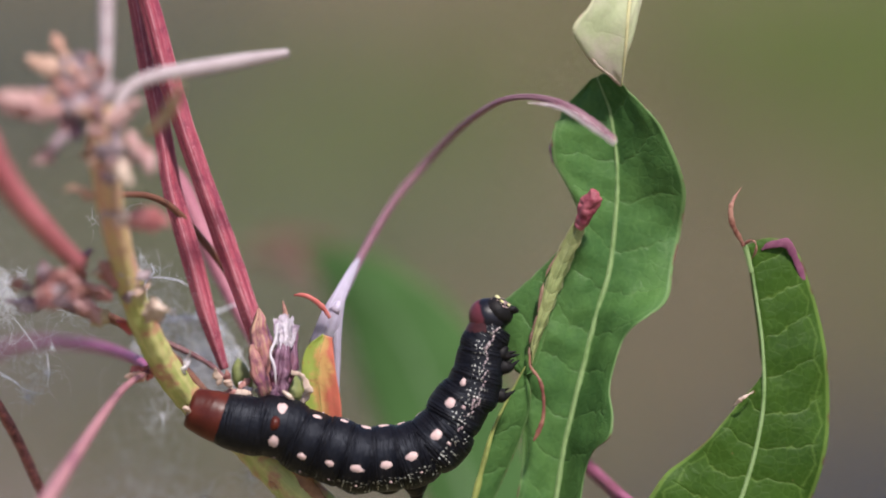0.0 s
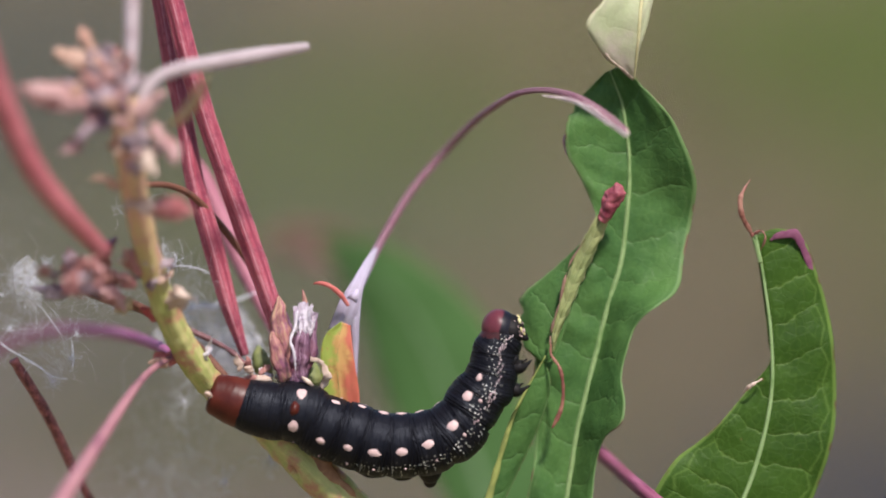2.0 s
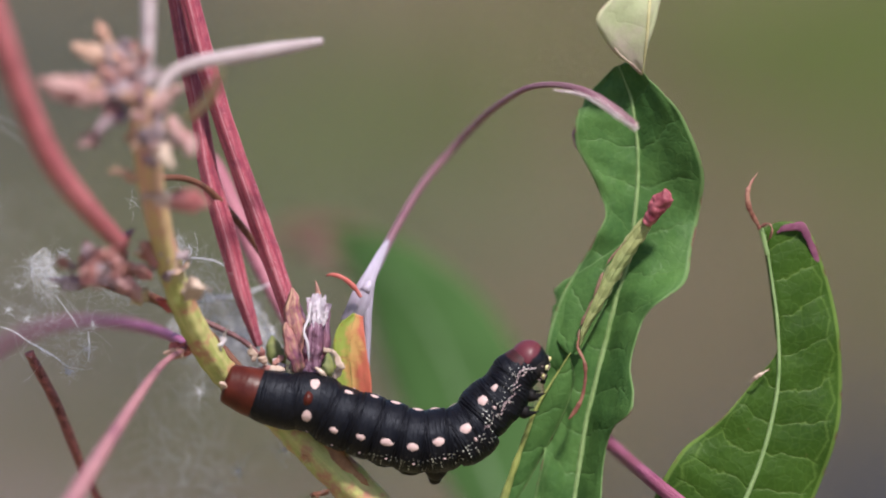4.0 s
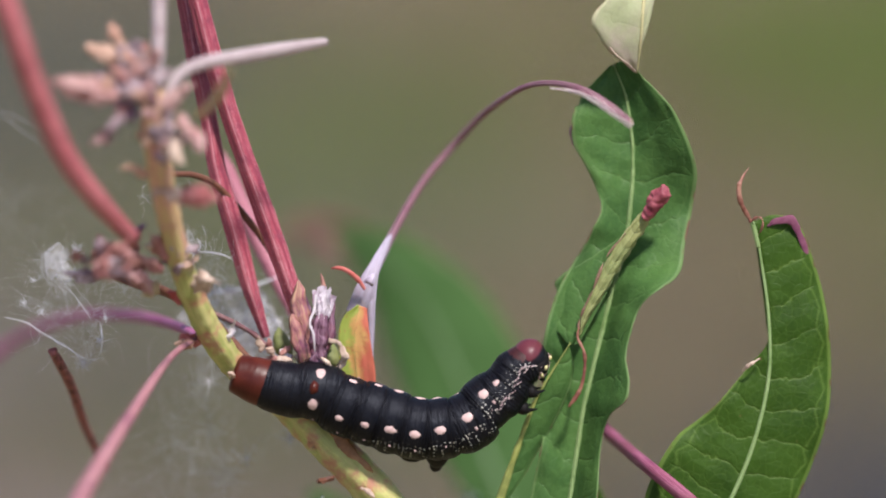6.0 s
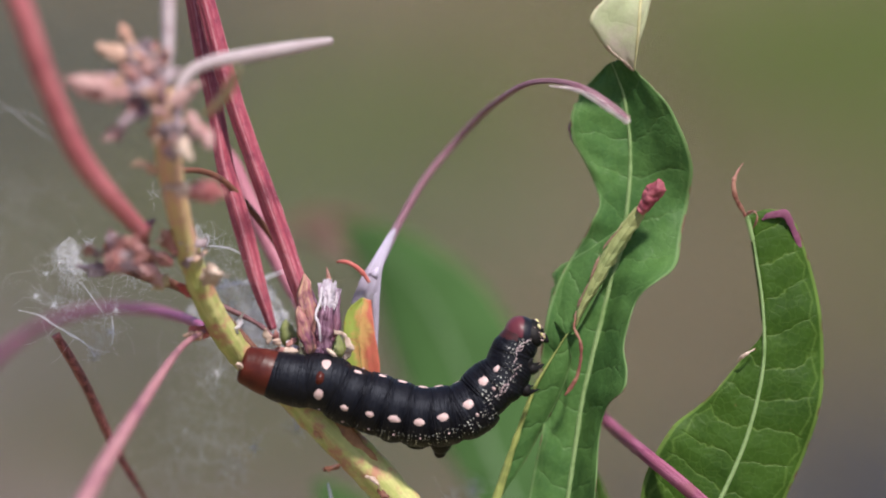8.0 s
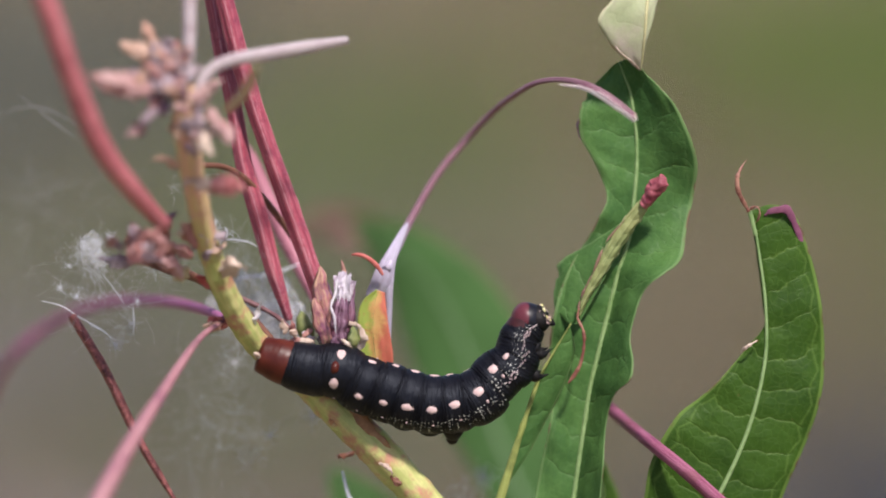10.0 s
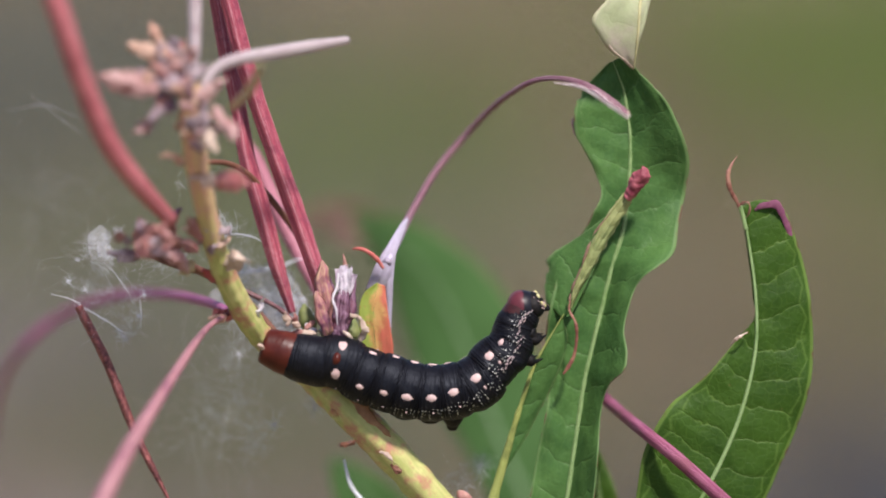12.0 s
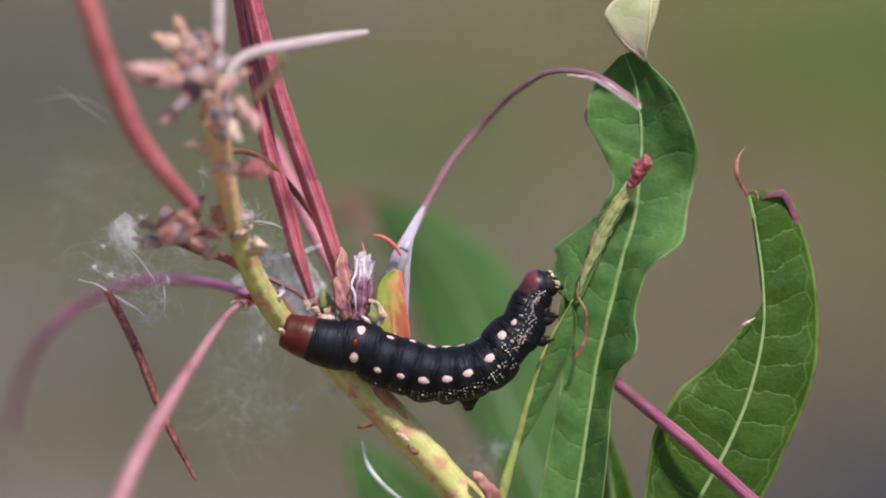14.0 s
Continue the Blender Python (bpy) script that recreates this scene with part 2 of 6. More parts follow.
LEAF_B = leaf_skin("leaf_dark", (0.034, 0.080, 0.009), (0.020, 0.052, 0.006), (0.14, 0.23, 0.05), (0.11, 0.04, 0.04), spacing=0.62, vein_mix=0.6, net_mix=0.09, net_scale=560, relief=0.45)
LEAF_PALE = leaf_skin("leaf_underside", (0.29, 0.31, 0.13), (0.20, 0.25, 0.10), (0.36, 0.36, 0.20), (0.26, 0.12, 0.10), spacing=0.3, vein_mix=0.35, relief=0.3)
LEAF_FAR = leaf_skin("leaf_shaded", (0.046, 0.104, 0.030), (0.037, 0.086, 0.024), (0.08, 0.15, 0.04), (0.2, 0.1, 0.09), spacing=0.9, rough=0.8, vein_mix=0.3)
RIB = plant_skin("midrib_skin", (0.16, 0.25, 0.09), (0.23, 0.33, 0.14), (0.13, 0.22, 0.07))
RIB_YELLOW = plant_skin("eaten_rib_skin", (0.21, 0.25, 0.06), (0.30, 0.33, 0.10), (0.15, 0.18, 0.05))
PEACH = plain_skin("dry_peach_bud", (0.42, 0.22, 0.16), (0.55, 0.38, 0.29), 500, through=0.15)
PLUM_DRY = plain_skin("dry_plum_husk", (0.25, 0.085, 0.085), (0.47, 0.25, 0.21), 500, through=0.1)
HUSK_PLUM = plant_skin("brown_plum_husk", (0.26, 0.08, 0.10), (0.44, 0.28, 0.18), (0.18, 0.06, 0.11), bump=0.6)
ROSE_TIP = plain_skin("rose_red_tip", (0.40, 0.06, 0.07), (0.52, 0.20, 0.18), 400, through=0.15)
LAVENDER = plant_skin("lavender_sheath", (0.42, 0.36, 0.46), (0.58, 0.54, 0.66), (0.44, 0.42, 0.48), through=0.3)
CORAL = plain_skin("coral_tip", (0.52, 0.09, 0.075), (0.64, 0.22, 0.19), 400, through=0.2)
ROSE_BUD = plain_skin("dull_rose_bud", (0.44, 0.10, 0.12), (0.58, 0.30, 0.27), 300, through=0.1)
OLIVE_HUSK = plain_skin("olive_husk", (0.44, 0.36, 0.20), (0.54, 0.44, 0.30), 400, through=0.2)
MARGIN = plain_skin("purple_margin", (0.13, 0.034, 0.075), (0.22, 0.08, 0.13), 600, rough=0.9)
SCAR_SHADE = plain_skin("stem_scar_and_shade", (0.20, 0.09, 0.04), (0.32, 0.17, 0.08), 700)


def turning_leaf():
    """Leaf that turns from green through orange to red across its width."""
    m, t, p = nodes_of("leaf_turning")
    uv = t.nodes.new("ShaderNodeTexCoord").outputs["UV"]
    sep = t.nodes.new("ShaderNodeSeparateXYZ")
    t.links.new(uv, sep.inputs[0])
    n = noise_node(t, 260, 4, obj_coord(t))
    s = math_node(t, "ADD", sep.outputs[1], math_node(t, "MULTIPLY_ADD", n, 2.4, -1.2))
    col = mix_node(t, span(t, s, -0.5, 0.0), (0.34, 0.42, 0.08), (0.62, 0.37, 0.13))
    col = mix_node(t, span(t, s, 0.1, 0.8), col, (0.60, 0.16, 0.10))
    col = mix_node(t, span(t, noise_node(t, 900, 4, obj_coord(t)), 0.55, 0.7, 0, 0.6), col, (0.42, 0.16, 0.08))
    t.links.new(col, p.inputs["Base Color"])
    p.inputs["Roughness"].default_value = 0.5
    bump_node(t, p, n, 0.4, 0.0005)
    glow_through(t, p, col, 0.3)
    return m


ORANGE_LEAF = turning_leaf()
PINK_BRIGHT = plant_skin("bright_pink_skin", (0.33, 0.11, 0.155), (0.40, 0.18, 0.22), (0.29, 0.095, 0.14))
PURPLE = plant_skin("purple_stalk_skin", (0.29, 0.07, 0.18), (0.36, 0.12, 0.25), (0.25, 0.06, 0.16))
PALE_TIP = plant_skin("pale_tip", (0.62, 0.54, 0.54), (0.80, 0.74, 0.68), (0.48, 0.34, 0.40), bump=0.5)
PETAL_STREAK = plant_skin("streaked_petal", (0.58, 0.50, 0.60), (0.82, 0.79, 0.83), (0.42, 0.28, 0.40), bump=0.6, through=0.2)
LEAF_PURPLE = leaf_skin("leaf_purple", (0.17, 0.085, 0.085), (0.13, 0.09, 0.06), (0.2, 0.14, 0.1), (0.2, 0.08, 0.09), rough=0.8, vein_mix=0.2)
RIB_FAR = plant_skin("shaded_midrib_skin", (0.09, 0.16, 0.07), (0.11, 0.18, 0.08), (0.08, 0.14, 0.05))
LEAF_TIP = leaf_skin("leaf_tip_underside", (0.34, 0.38, 0.22), (0.47, 0.38, 0.35), (0.42, 0.42, 0.26), (0.36, 0.20, 0.20), spacing=0.8, vein_mix=0.15, relief=0.15, through=0.08)
CRIMSON_TIP = plain_skin("crimson_tip", (0.15, 0.016, 0.035), (0.38, 0.11, 0.13), 420, bump=0.5)
DRY_MAUVE = plain_skin("dry_mauve_edge", (0.20, 0.10, 0.12), (0.36, 0.22, 0.24), 800, bump=0.4)
DARK_STALK = plain_skin("dark_bud_stalk", (0.09, 0.035, 0.045), (0.20, 0.10, 0.10), 500, bump=0.4)
DRY_ROSE = plain_skin("dry_rose_edge", (0.13, 0.07, 0.05), (0.25, 0.15, 0.10), 800, bump=0.4)
RIB_PALE = plant_skin("pale_midrib_skin", (0.44, 0.42, 0.22), (0.52, 0.48, 0.26), (0.40, 0.34, 0.22))
EDGE_DRY = plain_skin("dry_leaf_edge", (0.20, 0.12, 0.10), (0.52, 0.42, 0.34), 900, bump=0.5)
SKIN = body_skin("caterpillar_skin", 0.45, -0.22)
SKIN_SPARSE = body_skin("caterpillar_sparse_skin", 0.30, -0.2, dots=0.4)
SKIN_REAR = body_skin("caterpillar_rear_skin", 0.2, -0.6, dots=0.0, creases=0.45)
SKIN_FRONT = body_skin("caterpillar_front_skin", 0.62, -0.05)
SKIN_PLAIN = plain_skin("black_leg_skin", (0.004, 0.004, 0.005), (0.010, 0.008, 0.008), 900, rough=0.6, bump=0.6, spec=0.2)
RUST = plain_skin("rust_shield", (0.052, 0.008, 0.005), (0.090, 0.016, 0.009), 350, rough=0.4, spec=0.28)


def head_skin():
    """Glossy maroon crown that turns black over the cheeks and face."""
    m, t, p = nodes_of("head_capsule")
    co = obj_coord(t)
    sep = t.nodes.new("ShaderNodeSeparateXYZ")
    t.links.new(co, sep.inputs[0])
    n = noise_node(t, 600, 4, co)
    edge = math_node(t, "ADD", math_node(t, "MULTIPLY_ADD", sep.outputs[0], 265.0, math_node(t, "MULTIPLY", sep.outputs[2], -165.0)), math_node(t, "MULTIPLY_ADD", n, 0.3, -0.15))
    col = mix_node(t, n, (0.090, 0.018, 0.028), (0.13, 0.032, 0.042))
    col = mix_node(t, span(t, edge, -0.24, -0.08), col, (0.006, 0.006, 0.011))
    t.links.new(col, p.inputs["Base Color"])
    p.inputs["Roughness"].default_value = 0.42
    p.inputs["Specular IOR Level"].default_value = 0.3
    bump_node(t, p, n, 0.2, 0.0003)
    return m


HEAD = head_skin()
DARK_MAROON = plain_skin("dark_maroon_shield", (0.030, 0.007, 0.008), (0.05, 0.012, 0.012), 600, rough=0.45)
SPOT = plain_skin("pale_pink_spot", (0.46, 0.31, 0.30), (0.60, 0.44, 0.42), 1800, rough=0.55)
STRIPE = plain_skin("dull_pink_stripe", (0.30, 0.19, 0.21), (0.64, 0.54, 0.53), 3000, rough=0.6)
CREAM = plain_skin("cream_mark", (0.60, 0.54, 0.18), (0.70, 0.66, 0.36), 900)


# ---- builders ----
def spline(pts, n):
    """n points on a smooth curve through pts (tuples of any length)."""
    a = np.array(pts, float)
    q = np.vstack([2 * a[0] - a[1], a, 2 * a[-1] - a[-2]])
    out = []
    for s in np.linspace(0, len(a) - 1, n):
        i = min(int(s), len(a) - 2)
        u = s - i
        p0, p1, p2, p3 = q[i:i + 4]
        out.append(0.5 * (2 * p1 + (p2 - p0) * u + (2 * p0 - 5 * p1 + 4 * p2 - p3) * u * u + (3 * p1 - p0 - 3 * p2 + p3) * u ** 3))
    return np.array(out)


def part(name, mesh, material, parent, label=""):
    """Links a mesh, or a bmesh, as one object under a thing or a part."""
    if isinstance(mesh, bmesh.types.BMesh):
        me = bpy.data.meshes.new(name)
        mesh.to_mesh(me)
        mesh.free()
        mesh = me
    mesh.materials.append(material)
    mesh.shade_smooth()
    ob = new(name, mesh)
    ob.parent = parent
    return tagged(ob, label)


def thing(name, label, category, group="", at=PLANT):
    ob = new(name)
    ob.empty_display_size = 0.01
    ob.matrix_world = at
    return tagged(ob, label, category, group)


def tube_mesh(pts, radii, sides=14, rings=40, ridges=0, ridge=0.0, flat=1.0, rough=0.0, seed=0, close=True, crumple=0.0):
    """A tapered tube along a smooth curve, with lengthwise ridges and slight unevenness."""
    c = spline(pts, rings)
    r = np.interp(np.linspace(0, 1, rings), np.linspace(0, 1, len(radii)), radii)
    tang = np.gradient(c, axis=0)
    tang /= np.linalg.norm(tang, axis=1, keepdims=True) + 1e-12
    ref = np.array([0.0, -1.0, 0.0]) if abs(tang[0][1]) < 0.9 else np.array([1.0, 0.0, 0.0])
    rng = np.random.default_rng(seed)
    wave = rng.normal(0, 1, (rings // 3 + 3, 2))
    verts, uvs = [], []
    total = np.r_[0, np.cumsum(np.linalg.norm(np.diff(c, axis=0), axis=1))]
    for i in range(rings):
        a = ref - tang[i] * (ref @ tang[i])
        a /= np.linalg.norm(a)
        ref = a
        b = np.cross(tang[i], a)
        k = 1 + rough * np.interp(i / 3, np.arange(len(wave)), wave[:, 0])
        for j in range(sides):
            th = 2 * math.pi * j / sides
            rr = r[i] * k * (1 + ridge * math.cos(ridges * th)) if ridges else r[i] * k
            verts.append(c[i] + a * math.cos(th) * rr * flat + b * math.sin(th) * rr)
            uvs.append((total[i] * 100, j / sides))
    faces = [(i * sides + j, i * sides + (j + 1) % sides, (i + 1) * sides + (j + 1) % sides, (i + 1) * sides + j)
             for i in range(rings - 1) for j in range(sides)]
    if close:
        faces += [tuple(range(sides))[::-1], tuple(range((rings - 1) * sides, rings * sides))]
    if crumple:
        verts = [v + np.array(noise.noise_vector(Vector(v) * 420 + Vector((seed, 0, 0)))) * crumple + np.array(noise.noise_vector(Vector(v) * 1300 + Vector((0, seed, 0)))) * crumple * 0.45 for v in verts]
    me = bpy.data.meshes.new("tube")
    me.from_pydata([tuple(v) for v in verts], [], faces)
    lay = me.uv_layers.new(name="uv")
    for lp in me.loops:
        lay.data[lp.index].uv = uvs[lp.vertex_index]
    return me


def blade_mesh(mid, left, right, fold=0.15, curl=(0.0, 0.0), tilt=(0.0, 0.0), wavy=0.0006, thick=0.00025, rows=72, cols=9, seed=0, bite=0.0, quilt=0.0):
    """A leaf blade: half widths left and right of a midrib, each half tilted by its own profile from foot to tip,
    margins curled away and waved, the lamina puckered between the side veins."""
    c = spline(mid, rows)
    tang = np.gradient(c, axis=0)
    tang /= np.linalg.norm(tang, axis=1, keepdims=True)
    total = np.r_[0, np.cumsum(np.linalg.norm(np.diff(c, axis=0), axis=1))] * 100
    wl = spline([(x,) for x in left], rows)[:, 0].clip(0.00005)
    wr = spline([(x,) for x in right], rows)[:, 0].clip(0.00005)
    lean = [spline([(x,) for x in (k if isinstance(k, tuple) else (k, k))], rows)[:, 0] for k in tilt]
    verts, uvs = [], []
    front = np.array([0.0, -1.0, 0.0])
    for side in (0, 1):
        for i in range(rows):
            nrm = np.cross(tang[i], front)
            nrm /= np.linalg.norm(nrm)
            if nrm[0] < 0:
                nrm = -nrm
            for j in range(-cols, cols + 1):
                s = j / cols
                w = wl[i] if s < 0 else wr[i]
                cu = curl[0] if s < 0 else curl[1]
                if bite and abs(s) > 0.99:
                    w *= 1 + bite * noise.noise(Vector((total[i] * 6, s * 3 + seed, 0)))
                d = -fold * w * abs(s) ** 1.3 + cu * w * s * s + lean[0 if s < 0 else 1][i] * w * abs(s)
                if quilt:
                    d += quilt * noise.noise(Vector((total[i] * 2.2 - abs(s) * 1.1, s * 2.6, seed + 7.7))) * min(1.0, abs(s) * 3)
                d += wavy * (s * s) * noise.noise(Vector((total[i] * 1.1, seed * 3.1 + (2 if s > 0 else 0), 0.5))) * 2.2
                d += wavy * 0.35 * noise.noise(Vector((total[i] * 3, s * 4, seed)))
                d -= 0.0002 * math.exp(-(s * 8) ** 2)
                p = c[i] + nrm * (w * s) + np.array([0, 1, 0]) * (d + (thick * (1 - 0.8 * s * s) if side else 0))
                verts.append(tuple(p))
                uvs.append((total[i], s))
    n = 2 * cols + 1
    faces = []
    for side in (0, 1):
        o = side * rows * n
        for i in range(rows - 1):
            for j in range(n - 1):
                q = (o + i * n + j, o + i * n + j + 1, o + (i + 1) * n + j + 1, o + (i + 1) * n + j)
                faces.append(q if side == 0 else q[::-1])
    o = rows * n
    rim = [(0, j) for j in range(n)] + [(i, n - 1) for i in range(1, rows)] + [(rows - 1, j) for j in range(n - 2, -1, -1)] + [(i, 0) for i in range(rows - 2, 0, -1)]
    for (i, j), (k, l) in zip(rim, rim[1:] + rim[:1]):
        faces.append((i * n + j, o + i * n + j, o + k * n + l, k * n + l))
    me = bpy.data.meshes.new("blade")
    me.from_pydata(verts, [], faces)
    lay = me.uv_layers.new(name="uv")
    for lp in me.loops:
        lay.data[lp.index].uv = uvs[lp.vertex_index]
    return me


def spindle(pts, r, **k):
    """A bud or sepal: pointed at both ends, fullest a third of the way."""
    return tube_mesh(pts, [r * x for x in (0.35, 0.8, 1.0, 0.95, 0.75, 0.45, 0.1)], rings=36, sides=18, **k)


def tissue_mesh(foot, tip, width, bend, seed):
    """A shrivelled petal: a thin sheet from foot to tip, rolled about its length and deeply crumpled."""
    foot, tip = Vector(foot), Vector(tip)
    along = (tip - foot).normalized()
    across = along.cross(Vector((0, -1, 0))).normalized()
    out = across.cross(along)
    rows, cols = 30, 16
    verts, faces = [], []
    for i in range(rows + 1):
        u = i / rows
        w = width * (0.35 + 0.65 * math.sin(math.pi * min(1, u * 0.62 + 0.08)))
        for j in range(cols + 1):
            a = (j / cols - 0.5) * bend
            p = foot.lerp(tip, u) + across * (w * math.sin(a)) + out * (w * (1 - math.cos(a)))
            p += noise.noise_vector(p * 700 + Vector((seed, 0, 0))) * width * 0.30 * u + noise.noise_vector(p * 2200 + Vector((0, seed, 0))) * width * 0.15
            p += along * (width * 0.5 * noise.noise(Vector((j * 0.5, seed, 3))) * u * u)
            verts.append(tuple(p))
    n = cols + 1
    for i in range(rows):
        for j in range(cols):
            faces.append((i * n + j, i * n + j + 1, (i + 1) * n + j + 1, (i + 1) * n + j))
    top = len(verts)
    verts += [tuple(Vector(v) - out * 0.00006) for v in verts]
    faces += [tuple(k + top for k in reversed(f)) for f in faces]
    me = bpy.data.meshes.new("tissue")
    me.from_pydata(verts, [], faces)
    lay = me.uv_layers.new(name="uv")
    for lp in me.loops:
        k = lp.vertex_index % top
        lay.data[lp.index].uv = (k // n * 0.02, k % n / cols)
    return me


def leaf(parent, skin, rib, mid, left, right, rib_r, label="", **k):
    ob = part("leaf", blade_mesh(mid, left, right, **k), skin, parent, label)
    a = np.array(mid)
    radii = rib_r if isinstance(rib_r, tuple) else [rib_r * k for k in (1.0, 0.8, 0.6, 0.35)]
    a = a + np.array([0, -0.0002 - 0.25 * radii[0], 0])
    part("midrib", tube_mesh([tuple(p) for p in a], list(radii), sides=10, rings=80, flat=0.6), rib, ob, "pale green midrib")
    return ob


# ---- ground and meadow behind ----
def ground():
    m, t, p = nodes_of("meadow_soil")
    co = obj_coord(t)
    n1, n2 = noise_node(t, 0.9, 5, co), noise_node(t, 14, 5, co)
    col = mix_node(t, span(t, n1, 0.35, 0.65), (0.19, 0.145, 0.075), (0.15, 0.14, 0.06))
    col = mix_node(t, span(t, n2, 0.4, 0.7, 0, 0.6), col, (0.24, 0.18, 0.11))
    t.links.new(col, p.inputs["Base Color"])
    p.inputs["Roughness"].default_value = 0.95
    bump_node(t, p, n2, 0.6, 0.03)
    bm = bmesh.new()
    bmesh.ops.create_grid(bm, x_segments=80, y_segments=80, size=1.0)
    for v in bm.verts:
        k = 3.0 + 1400 * max(0, v.co.length - 0.1) ** 3
        v.co.x *= k
        v.co.y *= k
        v.co.z = 0.04 * noise.noise(Vector((v.co.x * 0.4, v.co.y * 0.4, 0)))
    ob = part("ground", bm, m, None)
    return tagged(ob, "rough meadow soil with dry and green patches", "ground", kind="structure")


def grass_patch(x, y, rx, ry, tall, count, a, b, label, seed):
    """A drift of leaning grass blades of two tones, thinning out to a ragged edge."""
    m, t, p = nodes_of("grass_blades")
    isl = t.nodes.new("ShaderNodeNewGeometry").outputs["Random Per Island"]
    col = mix_node(t, isl, a, b)
    t.links.new(col, p.inputs["Base Color"])
    p.inputs["Roughness"].default_value = 0.6
    glow_through(t, p, col, 0.25)
    rng = random.Random(seed)
    verts, faces = [], []
    while len(verts) < 5 * count:
        px, py = x + rng.gauss(0, 0.55) * rx, y + rng.gauss(0, 0.55) * ry
        if math.hypot(px, py) < 0.12 or noise.noise(Vector((px * 1.7, py * 1.7, seed))) < -0.25:
            continue
        h = tall * rng.uniform(0.5, 1.0)
        w, az, lean = rng.uniform(0.003, 0.007), rng.random() * math.pi, rng.uniform(0.1, 0.6)
        dx, dy = math.cos(az) * w, math.sin(az) * w
        la = rng.random() * 2 * math.pi
        lx, ly = math.cos(la) * lean * h, math.sin(la) * lean * h
        o = len(verts)
        verts += [(px - dx, py - dy, -0.05), (px + dx, py + dy, -0.05), (px + dx * 0.8 + lx * 0.3, py + dy * 0.8 + ly * 0.3, h * 0.6),
                  (px - dx * 0.8 + lx * 0.3, py - dy * 0.8 + ly * 0.3, h * 0.6), (px + lx, py + ly, h)]
        faces += [(o, o + 1, o + 2, o + 3), (o + 3, o + 2, o + 4)]
    me = bpy.data.meshes.new("grass_patch")
    me.from_pydata(verts, [], faces)
    return tagged(part("grass_patch", me, m, None), label, "grass", "meadow grass", "stuff")


ground()
STRAW = ((0.255, 0.20, 0.132), (0.205, 0.162, 0.11))
MAUVE_BROWN = ((0.272, 0.240, 0.228), (0.242, 0.213, 0.203))
DULL = ((0.148, 0.155, 0.122), (0.126, 0.133, 0.106))
OLIVE = ((0.20, 0.21, 0.09), (0.21, 0.20, 0.09))
OLIVE_GREEN = ((0.185, 0.22, 0.075), (0.17, 0.205, 0.07))
OLIVE_DEEP = ((0.186, 0.203, 0.116), (0.176, 0.189, 0.108))
GREEN = ((0.175, 0.225, 0.058), (0.145, 0.195, 0.048))
MAUVE_GREY = ((0.405, 0.322, 0.33), (0.35, 0.292, 0.305))
TAN = ((0.305, 0.24, 0.155), (0.26, 0.206, 0.135))
GREY = ((0.100, 0.105, 0.117), (0.088, 0.096, 0.110))
for k, (x, y, rx, ry, tall, count, tone, label) in enumerate([
        (0.0, 6.0, 6.0, 9.0, 0.22, 26000, STRAW, "straw-coloured dry meadow grass"),
        (1.0, 6.8, 0.55, 1.8, 0.28, 4200, GREEN, "fresh green meadow grass"),
        (0.24, 4.3, 0.40, 1.2, 0.22, 2600, TAN, "tan withered meadow grass"),
        (0.72, 4.6, 0.30, 1.0, 0.22, 2200, OLIVE, "olive green meadow grass"),
        (-0.13, 5.8, 0.26, 1.1, 0.22, 2600, OLIVE_GREEN, "olive green meadow grass"),
        (-0.14, 4.3, 0.42, 0.9, 0.24, 3800, OLIVE_DEEP, "olive green meadow grass"),
        (-0.80, 6.6, 0.60, 2.0, 0.24, 3000, DULL, "dull withered grass"),
        (-0.50, 4.0, 0.34, 0.5, 0.20, 2600, MAUVE_BROWN, "withered mauve-brown grass"),
        (-0.10, 2.55, 0.26, 0.40, 0.12, 1500, MAUVE_GREY, "withered mauve-grey grass"),
        (-0.24, 3.35, 0.26, 0.35, 0.12, 1500, MAUVE_GREY, "withered mauve-grey grass"),
        (-0.32, 2.75, 0.44, 0.48, 0.14, 3800, MAUVE_GREY, "withered mauve-grey grass"),
        (0.52, 2.9, 0.25, 0.85, 0.20, 3100, GREY, "grey withered grass")]):
    grass_patch(x, y, rx, ry, tall, count, *tone, label, k)

# ---- main fireweed plant ----
plant = thing("fireweed_plant", "leaning fireweed with a yellow-green stem, crimson seed pods and dried flowers", "plant")
part("stem", tube_mesh([(0.08883, 0.06000, -1.06748), (0.06231, 0.05000, -0.43354), (0.03897, 0.03000, -0.18516), (0.01817, 0.01500, -0.07417), (0.00753, 0.00800, -0.05615), (-0.00061, 0.00600, -0.04618), (-0.01105, 0.00500, -0.03457), (-0.02034, 0.00580, -0.02536), (-0.02731, 0.00600, -0.01959), (-0.03241, 0.00300, -0.01606), (-0.03645, -0.00240, -0.01080), (-0.03992, -0.00880, -0.00390), (-0.04285, -0.01600, 0.00515), (-0.04445, -0.02400, 0.01402), (-0.04543, -0.03040, 0.02165), (-0.04582, -0.03520, 0.02922), (-0.04596, -0.03680, 0.03465)],
     [0.00391, 0.00380, 0.00368, 0.00357, 0.00357, 0.00345, 0.00345, 0.00345, 0.00265, 0.00247, 0.00236, 0.00230, 0.00218, 0.00215, 0.00225, 0.00230, 0.00190], sides=24, rings=300, ridges=5, ridge=0.05, rough=0.035, seed=3), STEM, plant, "yellow-green stem ripening to orange at the tip")

